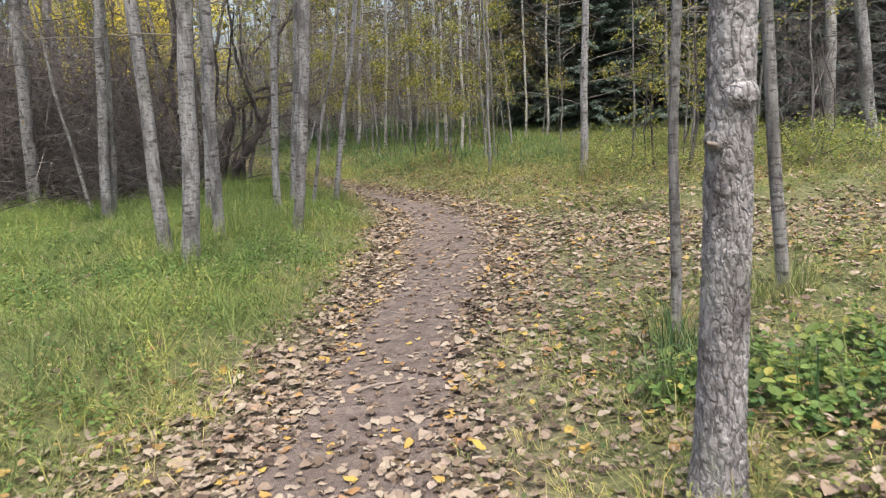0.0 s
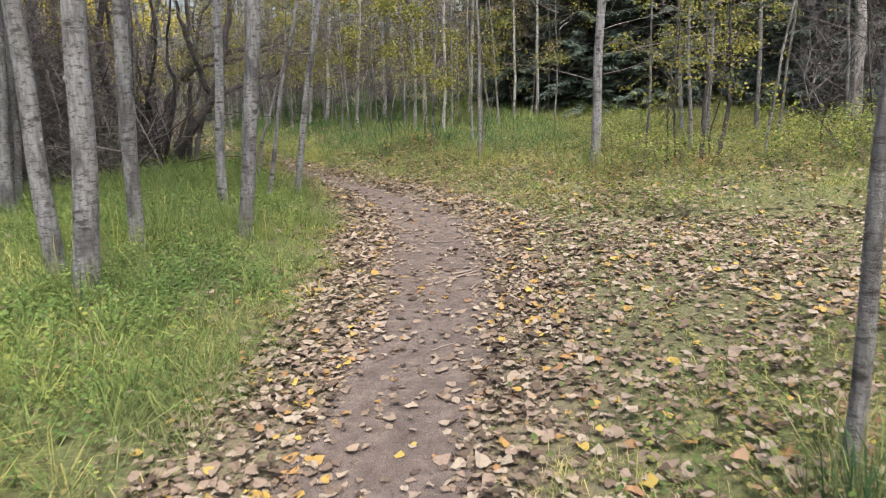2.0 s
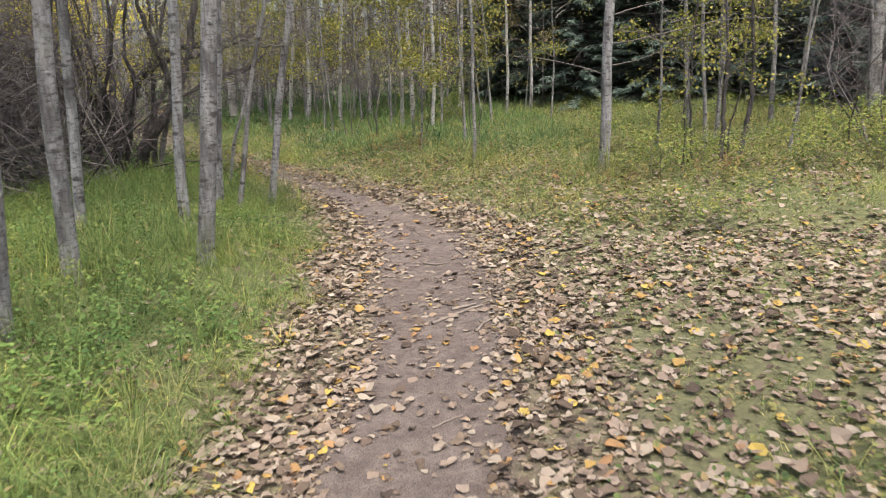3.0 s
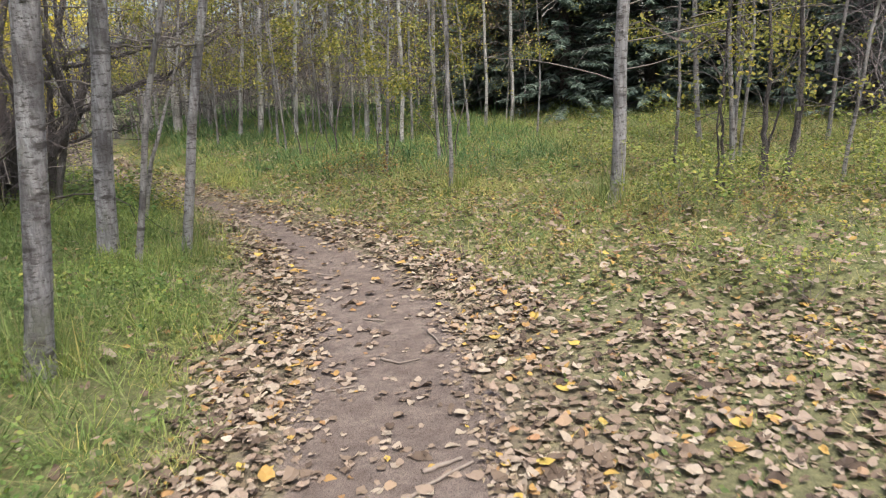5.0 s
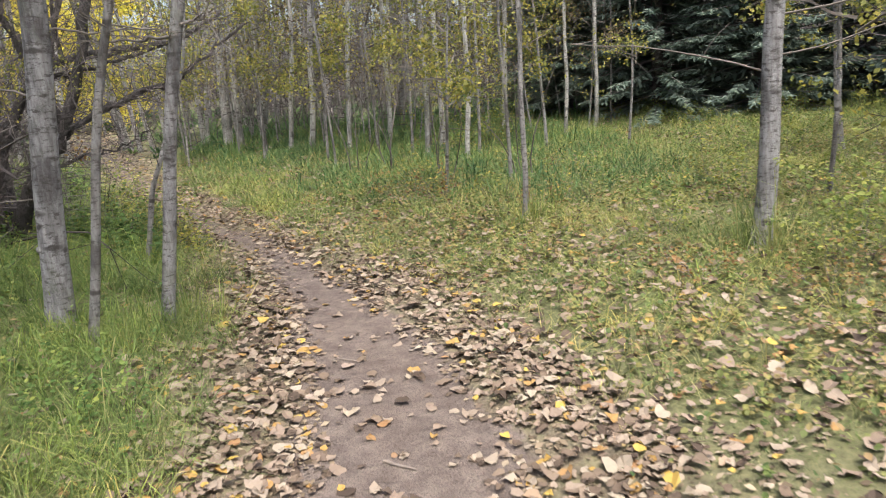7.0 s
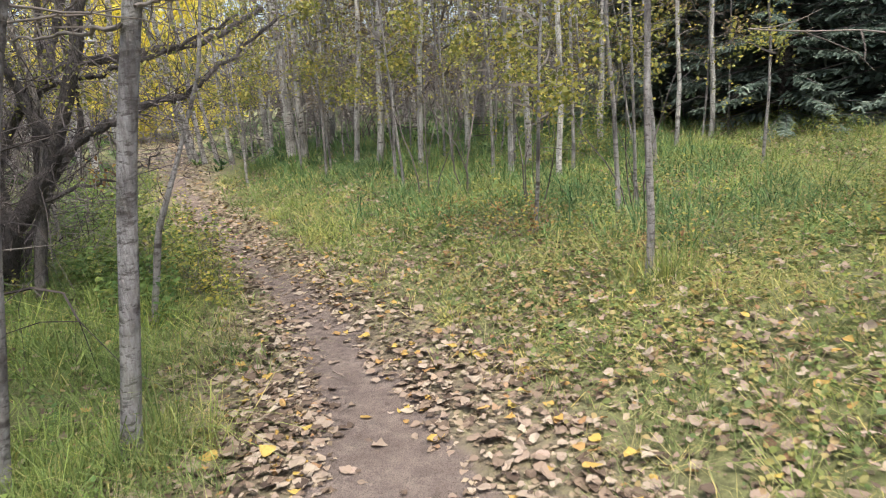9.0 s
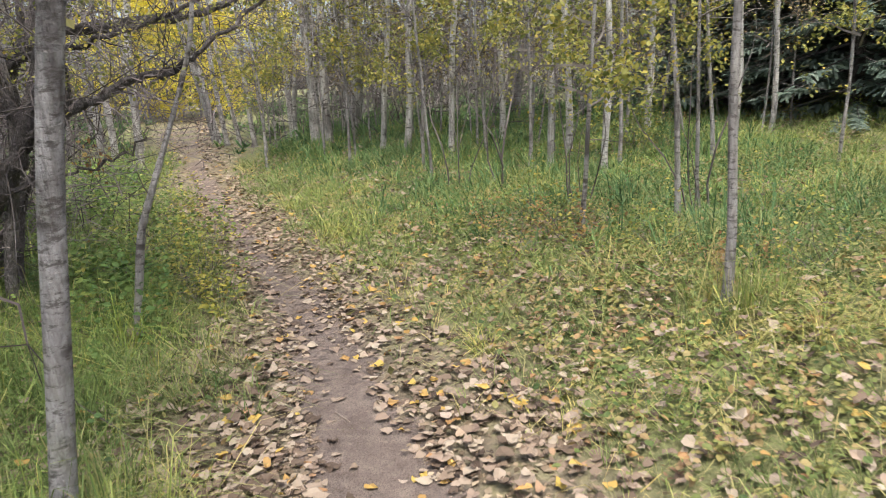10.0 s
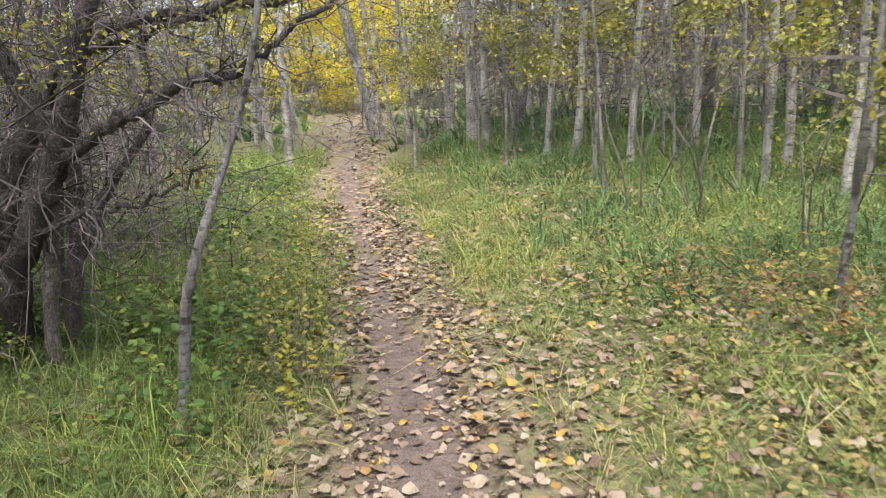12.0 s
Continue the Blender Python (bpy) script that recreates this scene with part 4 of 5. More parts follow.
def scaly_tree(x, y):
    """The stout tree with flaking bark beside the start of the walk."""
    r = np.random.default_rng(5)
    ob = tagged(new("poplar_tree"), "stout poplar with flaking grey bark and a broken branch stub", "tree", WALKED)
    ob.location = at(x, y)
    z = np.concatenate([np.arange(-0.15, 2.4, 0.012), np.arange(2.45, 12, 0.4)])
    sides = 72
    ang = np.arange(sides) * 2 * math.pi / sides
    a, zz = np.meshgrid(ang, z)
    rad = 0.083 * (1 - 0.72 * np.clip(zz / 12, 0, 1)) * (1 + 0.30 * np.exp(-np.clip(zz, 0, 9) / 0.12) + 0.12 * np.exp(-np.clip(zz, 0, 9) / 0.5))
    cx, cy = 0.026 * zz + 0.006 * np.sin(zz * 2.1), 0.008 * np.sin(zz * 1.7)
    co = np.stack([cx + np.cos(a) * rad, cy + np.sin(a) * rad, zz], -1).reshape(-1, 3)
    rough = np.empty(len(co))
    for i, p in enumerate(co):
        v = Vector((p[0] * 38, p[1] * 38, p[2] * 11))
        v += noise.noise_vector(v * 0.8) * 0.9
        d = noise.voronoi(v)[0]
        rough[i] = min(d[1] - d[0], 0.3) / 0.3 * 0.6 + noise.fractal(Vector((p[0] * 40, p[1] * 40, p[2] * 22)), 0.8, 2.0, 4) * 0.45
    out = np.stack([np.cos(a), np.sin(a), 0 * a], -1).reshape(-1, 3)
    co += out * (rough * 0.011)[:, None]
    i, j = np.arange(len(z) - 1)[:, None], np.arange(sides)[None]
    f = np.stack([i * sides + j, i * sides + (j + 1) % sides, (i + 1) * sides + (j + 1) % sides, (i + 1) * sides + j], -1).reshape(-1, 4)
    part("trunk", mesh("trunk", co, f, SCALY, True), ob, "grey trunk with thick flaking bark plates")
    for h, t, s in ((1.37, -2.6, 1.0), (1.52, -1.35, 1.3), (1.05, 0.4, 0.8)):
        c, o = np.array((0.026 * h, 0, h)), np.array((math.cos(t), math.sin(t), 0.15))
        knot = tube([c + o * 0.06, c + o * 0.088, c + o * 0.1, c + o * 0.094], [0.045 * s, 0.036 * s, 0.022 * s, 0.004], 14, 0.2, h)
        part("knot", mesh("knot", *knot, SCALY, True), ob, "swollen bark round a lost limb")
    stub = tube([(0.0, -0.04, 1.36), (-0.06, -0.08, 1.375), (-0.085, -0.1, 1.38)], [0.011, 0.008, 0.006], 8, 0.1)
    part("branch_stub", mesh("branch_stub", *stub, STICK, True), ob, "short broken pale stub")
    for nm, me in zip(("crown", "branchwork"), CROWNS[0]):
        tagged(part(nm, me, ob), kind="stuff" if nm == "branchwork" else "").location = (0.2, 0, 0)


scaly_tree(0.99, 2.50)


# ---- saplings and the wood behind ----
def sapling_kind(seed, bark, crown, tall, radius, label, category="sapling"):
    ob = tree("sapling", 0, 0, radius, (rng.normal(0, 0.03), rng.normal(0, 0.03)), tall, bark, label, category, "saplings of the wood", seed, 8, 2, crown, 0.03, 0.7, 0.6)
    return ob


def set_down(kind, x, y, turn, size=1.0, lean=(0.0, 0.0)):
    """A copy of a thing on the ground; it may lean east and north."""
    m = Matrix.Translation(at(x, y)) @ Euler((-lean[1], lean[0], 0)).to_matrix().to_4x4() @ Matrix.Rotation(turn, 4, "Z")
    c = copy_thing(kind, m)
    c.scale = (size, size, size)
    return c


def first_then_copies(kind, spots):
    """The built thing goes to the first spot, copies to the others."""
    for x, y, turn, size, lean in spots[1:]:
        set_down(kind, x, y, turn, size, lean)
    x, y, turn, size, lean = spots[0]
    kind.matrix_basis = Matrix.Translation(at(x, y)) @ Euler((-lean[1], lean[0], 0)).to_matrix().to_4x4() @ Matrix.Rotation(turn, 4, "Z") @ Matrix.Scale(size, 4)


BARE = sapling_kind(70, ASPEN_YOUNG, None, 5.0, 0.024, "slim bare grey sapling in the meadow")
first_then_copies(BARE, [(0.96, 13.15, 0.3, 1.15, (0.03, 0)), (1.06, 15.2, 2.0, 1.05, (0.03, 0)), (1.3, 15.6, 4.0, 0.8, (-0.02, 0)), (0.85, 18.0, 1.0, 1.1, (0.07, 0)), (4.77, 11.56, 3.0, 0.9, (0.13, 0)),
                         (6.3, 14.1, 5.0, 1.2, (0.03, 0)), (7.2, 13.6, 2.5, 1.2, (-0.04, 0)), (-1.4, 17.9, 0.9, 0.8, (0.0, 0)), (-4.7, 15.4, 1.4, 0.8, (0.03, 0)), (-5.0, 15.2, 2.7, 0.9, (-0.05, 0))])
LEAFY = sapling_kind(71, ASPEN_YOUNG, SAPLING_CROWNS[0], 4.6, 0.022, "young aspen sapling with yellow-green leaves")
first_then_copies(sapling_kind(72, ASPEN_YOUNG, NARROW[0], 3.4, 0.022, "slim sapling with a narrow crown of yellow-green leaves"), [(0.27, 14.9, 0.3, 1.0, (0.07, 0)), (-2.9, 19.6, 2.0, 1.1, (0, 0)), (-0.2, 18.0, 1.0, 1.15, (0, 0))])
first_then_copies(sapling_kind(73, ASPEN_YOUNG, NARROW[1], 3.4, 0.022, "slim sapling with a narrow crown of yellow-green leaves"), [(-1.6, 18.6, 0.3, 1.1, (0.0, 0)), (1.9, 17.9, 2.0, 1.2, (0, 0)), (-4.6, 20.6, 1.0, 1.1, (0, 0))])
first_then_copies(LEAFY, [(4.6, 13.3, 0.3, 0.95, (0.02, 0)), (3.45, 12.6, 2.0, 1.0, (0, 0)), (-3.67, 20.9, 4.0, 1.0, (0, 0)), (5.2, 14.6, 1.0, 1.0, (0.0, 0)), (0.1, 19.2, 3.0, 1.1, (0, 0)), (-2.3, 21.2, 2.2, 1.0, (0.03, 0)), (3.0, 17.2, 1.2, 0.9, (0, 0))])

# the aspens that can be told apart behind the meadow
for k, (x, y, r, lx, h) in enumerate([
        (0.66, 17.7, 0.040, 0.046, 9), (-4.27, 22.3, 0.107, 0.02, 13), (-3.95, 22.1, 0.075, 0.06, 12), (-2.60, 20.5, 0.046, 0.125, 10), (-2.14, 20.2, 0.058, 0.117, 11), (-1.31, 19.2, 0.045, 0.09, 10),
        (-4.25, 25.1, 0.063, 0.144, 11), (0.05, 18.2, 0.040, 0.052, 9), (3.13, 20.0, 0.040, 0.037, 9), (-3.6, 22.6, 0.05, 0.03, 10), (-7.30, 21.3, 0.074, 0.12, 11), (-8.2, 26.3, 0.09, -0.16, 12),
        (-7.95, 26.0, 0.07, -0.13, 11), (-7.30, 25.0, 0.059, -0.055, 11), (-6.95, 24.9, 0.05, -0.08, 10), (-6.3, 24.2, 0.054, 0.009, 10), (-5.4, 24.2, 0.07, -0.02, 11), (-5.0, 23.2, 0.044, 0.12, 10),
        (-8.84, 23.0, 0.07, 0.03, 11), (-9.4, 23.4, 0.06, 0.05, 11), (-8.6, 23.6, 0.06, 0.0, 11), (0.3, 19.3, 0.05, 0.02, 10), (-0.7, 20.6, 0.05, 0.05, 10), (1.5, 20.4, 0.05, 0.05, 11), (2.4, 19.0, 0.036, 0.03, 8)]):
    tree("aspen_tree", x, y, r, (lx, 0.0), h, ASPEN_PALE, "pale aspen trunk at the edge of the wood", "tree", "aspens at the wood's edge", 80 + k, 9, 3, CROWNS[k % 4], 0.02, 1.5, 0.8)

# kinds for the deeper wood
WOOD = [tree("aspen_tree", 0, 0, 0.05 + 0.02 * k, (0.03, 0), 10 + k, ASPEN_PALE if k % 2 else ASPEN, "slender aspen of the deeper wood", "tree", "aspens of the deeper wood", 120 + k, 6, 4, CROWNS[k], 0.03, 1.0, 0.8) for k in range(4)]
THIN = [sapling_kind(130 + k, ASPEN_YOUNG, SAPLING_CROWNS[k], 4.8, 0.02, "thin sapling with yellowing leaves in the wood") for k in range(4)]


def scatter_spots(r, n, box, gap, allowed, size=(0.8, 1.2), tilt=0.05):
    spots, tries = [], 0
    while len(spots) < n and tries < n * 60:
        tries += 1
        x, y = r.uniform(box[0], box[1]), r.uniform(box[2], box[3])
        if allowed(x, y) and all((x - s[0]) ** 2 + (y - s[1]) ** 2 > gap * gap for s in spots):
            spots.append((x, y, r.uniform(0, 6.3), r.uniform(*size), (r.normal(0, tilt), r.normal(0, tilt))))
    return spots


def off_trail(x, y, gap):
    s, w = trail_side(np.array(x), np.array(y))
    return abs(s) > w + gap


def corridor(y):
    """The wood opens towards the far end of the trail."""
    return 1.0 + 0.28 * max(0, y - 25)


def in_wood(x, y):
    return off_trail(x, y, corridor(y)) and y > 21 + 0.25 * max(0, -x - 2) + (1.5 if x > 2 else 0) and not (-4.6 < x < -0.5 and y < 22.5)


r = np.random.default_rng(77)
spots = scatter_spots(r, 125, (-24, 20, 21, 46), 0.75, in_wood)
for k in range(4):
    first_then_copies(WOOD[k], spots[k::4])
spots = scatter_spots(r, 46, (-6.5, 4.0, 19.2, 25), 0.55, lambda x, y: off_trail(x, y, 0.9) and y > 19.3 + 0.3 * max(0, -x - 2), (0.8, 1.2), 0.06)
spots += scatter_spots(r, 56, (-20, 17, 19, 36), 0.7, lambda x, y: off_trail(x, y, corridor(y)) and y > 19.3 + 0.3 * max(0, -x - 2) and not (x > 2.6 and y < 24), (0.7, 1.25), 0.08)
for k in range(4):
    first_then_copies(THIN[k], spots[k::4])
GOLD = sapling_kind(140, ASPEN, crown_mesh("crown", 61, LEAF_GOLD, 0.4, 7.0, 1.6, 2600, 0.15, 0.32), 7.5, 0.05, "young aspen with bright golden leaves at the trail's far end")
first_then_copies(GOLD, [(-16.6, 37.6, 0, 1.0, (0, 0)), (-14.0, 39.0, 1, 1.1, (0, 0)), (-18.5, 38.5, 2, 1.1, (0, 0)), (-17.0, 41.5, 3, 1.2, (0, 0)), (-20.0, 41.0, 4, 1.2, (0, 0)), (-19.4, 45.0, 5, 1.3, (0, 0)), (-22.5, 44.5, 1.5, 1.2, (0, 0)), (-15.2, 42.5, 2.2, 1.2, (0, 0)), (-13.0, 41.0, 3.2, 1.1, (0, 0)), (-16.4, 46.0, 0.2, 1.3, (0, 0)), (-17.6, 39.6, 1.1, 1.0, (0, 0)), (-15.6, 40.4, 2.7, 1.0, (0, 0)), (-18.2, 43.4, 3.9, 1.2, (0, 0)), (-21.2, 47.5, 4.4, 1.3, (0, 0)), (-13.4, 36.6, 5.4, 0.9, (0, 0)), (-18.0, 47.8, 0.9, 1.4, (0, 0))])
# trees beside and behind the walk
side = scatter_spots(r, 22, (-17, -8.5, 12, 26), 1.0, lambda x, y: off_trail(x, y, 1.5) and not (-10 < x and y < 16))
side += scatter_spots(r, 9, (8.0, 16, 13.5, 19), 1.2, lambda x, y: x > 8.0 + max(0, 14 - y) * 0.8)
side += scatter_spots(r, 34, (-22, 20, -16, 19), 1.5, lambda x, y: (x < -7.6 or x > 8.2 or (y < -2 and off_trail(x, y, 1.2))) and not (-10 < x < -3 and 11 < y < 16), (0.85, 1.2))
for k, (x, y, t, s, l) in enumerate(side):
    set_down(WOOD[k % 4], x, y, t, s, l)


def far_woods():
    """The wood goes on all round: far foliage and trunks that nobody could count."""
    r = np.random.default_rng(91)
    n = 56000
    a, d = r.uniform(0, 6.3, n), r.uniform(30, 75, n)
    x, y = d * np.sin(a), 10 + d * np.cos(a)
    s, w = trail_side(x, y)
    keep = (np.abs(s) > 5.5) | (y > 58)
    x, y = x[keep], y[keep]
    n = len(x)
    x, y = np.round(x / 2.2) * 2.2 + r.normal(0, 0.55, n), np.round(y / 2.2) * 2.2 + r.normal(0, 0.55, n)
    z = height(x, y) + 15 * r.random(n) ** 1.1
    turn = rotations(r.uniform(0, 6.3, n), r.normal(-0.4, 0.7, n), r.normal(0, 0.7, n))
    # the leaf colour itself carries the shade between the trunks
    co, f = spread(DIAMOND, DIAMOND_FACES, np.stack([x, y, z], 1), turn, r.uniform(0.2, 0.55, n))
    tagged(new("far_foliage", mesh("far_foliage", co, f, LEAF_FAR_SHADED)), "dull yellow and brown foliage of the far wood, coloured dark as in shade", "woods", kind="stuff")
    n = 700
    a, d = r.uniform(0, 6.3, n), r.uniform(30, 70, n)
    x, y = d * np.sin(a), 10 + d * np.cos(a)
    keep = np.abs(trail_side(x, y)[0]) > 5.5
    x, y = x[keep], y[keep]
    z = height(x, y)
    k = len(x)
    rods_of = np.stack([x, y, z - 0.2, x + r.normal(0, 0.6, k), y + r.normal(0, 0.6, k), z + r.uniform(7, 12, k), r.uniform(0.05, 0.12, k), np.full(k, 0.02)], 1)
    tagged(new("far_trunks", mesh("far_trunks", *rods(rods_of, 6), TWIG, True)), "grey trunks of the far wood", "woods", kind="stuff")


far_woods()


# ---- bare thickets ----
def thicket_kind(seed, tall, stems, label, material=None, depth=3, leaf=None, leaf_count=0, width=0.75, radius=0.016, name="bare_shrub"):
    r = np.random.default_rng(seed)
    ob = tagged(new(name), label, "shrub", "shrubs of the thicket")
    tips_all, thin = [], []
    for k in range(stems):
        a = r.uniform(0, 6.3)
        segments, tips = [], []
        grow((r.normal(0, 0.12), r.normal(0, 0.12), -0.05), (math.cos(a) * width, math.sin(a) * width, 1.0), tall * r.uniform(0.55, 0.8), radius * r.uniform(0.6, 1.2), depth, r, segments, tips, 0.4, 0.1, (2, 3), 4)
        part("stem", mesh("stem", *rods(segments), material or TWIG_DARK), ob)
        tips_all += tips
    if leaf_count:
        t = np.array(tips_all)
        part("foliage", mesh("foliage", *leaves(t[r.integers(0, len(t), leaf_count)] + r.normal(0, 0.05, (leaf_count, 3)), 0.05, r), leaf or LEAF_DULL), ob)
    return ob


BRUSH = [thicket_kind(200 + k, 2.6 + 0.3 * k, 6, "dense bare grey-brown shrub with tangled twigs", TWIG_BROWN if k != 1 else TWIG_DARK, 3, LEAF_DULL, (40, 0, 120)[k]) for k in range(3)]
spots = [(-4.3, 11.9, 0, 1.0, (0, 0)), (-5.2, 12.3, 1, 1.1, (0, 0)), (-6.1, 12.6, 2, 1.1, (0, 0)), (-7.1, 12.4, 3, 1.1, (0, 0)), (-5.0, 13.6, 4, 1.2, (0, 0)), (-6.4, 14.0, 5, 1.3, (0, 0)), (-8.2, 12.9, 0.5, 1.2, (0, 0)),
         (-7.6, 14.6, 1.5, 1.3, (0, 0)), (-9.4, 13.8, 2.5, 1.3, (0, 0)), (-5.9, 15.6, 2.2, 1.2, (0, 0)), (-10.4, 12.6, 3.5, 1.3, (0, 0)), (-9.6, 15.8, 4.5, 1.3, (0, 0)), (-8.0, 17.2, 5.5, 1.2, (0, 0)), (-11.5, 15, 0.7, 1.4, (0, 0)),
         (-3.9, 12.8, 3.3, 0.9, (0, 0))]
spots += scatter_spots(r, 30, (-22, 18, 22.5, 38), 1.1, lambda x, y: off_trail(x, y, corridor(y) + 0.6) and not (3 < x < 11 and y < 25), (0.9, 1.4))
spots += scatter_spots(r, 12, (5.2, 16, 11.5, 19), 1.0, lambda x, y: x > 0.62 * (y - 6.3) + 1.6 and y > 11.8, (0.8, 1.2))
spots += scatter_spots(r, 8, (-18, -9, 0, 20), 1.5, lambda x, y: True, (0.9, 1.3))
for k in range(3):
    first_then_copies(BRUSH[k], spots[k::3])
# slim dark stems that fork near the ground beside the east shrubs
FORKED = thicket_kind(210, 2.6, 4, "slim dark forked stems with few yellow leaves", TWIG_DARK, 2, LEAF_YELLOW, 700, 0.13, 0.017, "forked_shrub")
first_then_copies(FORKED, [(1.25, 15.3, 1.0, 0.6, (0, 0)), (-0.45, 17.2, 2.0, 0.75, (0, 0)), (-1.0, 17.3, 4.0, 0.6, (0, 0)), (0.3, 15.9, 3.0, 0.55, (0, 0)), (6.4, 12.0, 5.0, 1.1, (0, 0))])


def twig_mass(name, n, seed, place, size, label, material, radius=0.004):
    """A tangle of thin twigs too fine to count."""
    r = np.random.default_rng(seed)
    x, y, z = place(r, n)
    p = np.stack([x, y, height(x, y) + z], 1)
    d = r.normal(0, 1, (n, 3)) * (1, 1, 0.8) + (0, 0, 0.3)
    d *= (r.uniform(*size, n) / np.linalg.norm(d, axis=1))[:, None]
    rad = radius * r.uniform(0.4, 1.6, n)
    tagged(new(name, mesh(name, *rods(np.concatenate([p, p + d, rad[:, None], rad[:, None] * 0.4], 1)), material)), label, "twigs", kind="stuff")


def west_thicket(r, n):
    k = r.integers(0, 26, n)
    c = np.random.default_rng(3)
    cx, cy = c.uniform(-13, -4.6, 26), c.uniform(11.6, 17.5, 26)
    cx[:4], cy[:4] = (-4.9, -5.7, -6.9, -8.0), (12.2, 12.0, 12.0, 12.1)
    return cx[k] + r.normal(0, 0.55, n), cy[k] + r.normal(0, 0.5, n), np.abs(r.normal(1.0, 1.3, n))


def wood_brush(r, n):
    x, y = r.uniform(-20, 17, n), r.uniform(21.5, 40, n)
    ok = np.abs(trail_side(x, y)[0]) > 1.8
    x = np.where(ok, x, x + 5)
    ok = (np.abs(trail_side(x, y)[0]) > 2.2 + 0.28 * np.maximum(0, y - 25)) & ~((x > 2) & (y < 24))
    return x[ok].repeat(2)[:n] if ok.sum() * 2 < n else x[ok][r.integers(0, ok.sum(), n)], y[ok][r.integers(0, ok.sum(), n)], np.abs(r.normal(1.0, 1.2, n))


def east_brush(r, n):
    y = 13.2 + r.uniform(0, 6, n)
    return 0.62 * (y - 6.3) + 1.9 + 8 * r.random(n) ** 1.4, y, np.abs(r.normal(1.2, 1.1, n))


twig_mass("twig_thicket", 30000, 501, west_thicket, (0.2, 0.8), "tangled bare grey-brown twigs of the thicket", TWIG_GREY, 0.0045)
def thicket_front(r, n):
    x, y, z = west_thicket(r, n)
    return x, np.minimum(y, 11.9 + np.abs(r.normal(0, 0.35, n))), z


twig_mass("pale_twigs", 7000, 505, thicket_front, (0.4, 1.1), "pale dead twigs in front of the thicket", TWIG, 0.0055)
twig_mass("wood_brush", 22000, 502, wood_brush, (0.3, 1.1), "bare brown brush below the aspens", TWIG_GREY, 0.006)
twig_mass("east_brush", 5000, 503, east_brush, (0.3, 1.0), "bare brown brush below the trees", TWIG_GREY, 0.004)


def willow():
    """The gnarled dark tree that leans over the trail's bend."""
    r = np.random.default_rng(9)
    ob = tagged(new("willow_tree"), "gnarled dark leaning tree with a tangle of bare limbs", "tree")
    o = at(-4.0, 13.5)
    ob.location = o
    lines = [[(-4.1, 13.5, -0.1), (-3.75, 13.4, 0.4), (-3.40, 13.3, 0.85), (-3.1, 13.3, 1.2), (-2.85, 13.4, 1.9), (-2.7, 13.6, 2.8), (-2.2, 13.9, 3.6)],
             [(-4.15, 13.6, -0.1), (-4.0, 13.6, 0.9), (-3.75, 13.8, 1.5), (-3.42, 14.03, 1.86), (-3.05, 14.5, 1.93), (-2.6, 15.0, 2.0), (-2.1, 15.3, 2.3)],
             [(-3.3, 13.3, 1.0), (-2.95, 13.3, 1.27), (-2.62, 13.3, 1.38), (-2.3, 13.32, 1.51), (-2.17, 13.4, 1.5), (-2.03, 13.5, 1.6), (-1.8, 13.7, 1.78), (-1.5, 13.8, 2.0)],
             [(-4.2, 13.4, -0.1), (-4.5, 13.2, 0.9), (-4.6, 13.0, 1.9), (-4.3, 12.9, 3.0), (-4.2, 12.8, 4.2)],
             [(-4.0, 13.8, -0.1), (-4.3, 14.2, 1.0), (-4.4, 14.6, 2.0), (-4.1, 15.0, 3.2), (-3.8, 15.2, 4.4)],
             [(-3.2, 13.2, 0.9), (-3.0, 13.25, 0.95), (-2.75, 13.35, 0.98), (-2.5, 13.45, 1.06), (-2.4, 13.5, 1.2)],
             [(-3.75, 13.8, 1.5), (-3.3, 13.7, 1.7), (-2.8, 13.75, 1.75), (-2.3, 13.9, 1.9), (-1.9, 14.1, 2.1)],
             [(-3.5, 14.0, 1.8), (-3.4, 14.3, 2.5), (-3.0, 14.6, 3.0), (-2.5, 14.8, 3.3)],
             [(-3.1, 13.35, 1.2), (-3.3, 13.2, 1.9), (-3.4, 13.0, 2.8), (-3.3, 12.8, 3.8)]]
    rads = [0.085, 0.075, 0.035, 0.08, 0.07, 0.016, 0.028, 0.035, 0.045]
    for k in range(9):
        a, far = r.uniform(0.8, 5.5), r.uniform(0.5, 1.5)
        b = np.array((-4.1 + r.normal(0, 0.15), 13.5 + r.normal(0, 0.15), -0.1))
        e = np.array((math.cos(a) * far, math.sin(a) * far, 0))
        lines.append([tuple(b), tuple(b + e * 0.3 + (0, 0, 0.7)), tuple(b + e * 0.6 + r.normal(0, 0.12, 3) + (0, 0, 1.4)), tuple(b + e * 0.8 + r.normal(0, 0.15, 3) + (0, 0, 2.2)), tuple(b + e + (0, 0, 3.2))])
        rads.append(r.uniform(0.03, 0.055))
    tips_all = []
    for k, (ln, rad) in enumerate(zip(lines, rads)):
        p = np.array(ln, dtype=float) - o
        t = np.linspace(0, len(p) - 1, len(p) * 5)
        q = np.stack([np.interp(t, np.arange(len(p)), p[:, c]) for c in range(3)], 1)
        kern = np.array([1, 2, 3, 2, 1]) / 9.0
        for c in range(3):
            q[2:-2, c] = np.convolve(q[:, c], kern, "valid")
        q[1:-1] += r.normal(0, 0.012, q[1:-1].shape)
        rr = rad * np.linspace(1, 0.3, len(q)) * (1 + 0.12 * r.normal(0, 1, len(q)))
        limb = part("limb", mesh("limb", *tube(q, rr, 12, 0.14, k), DARK_SHADED_BARK, True), ob)
        segments, tips = [], []
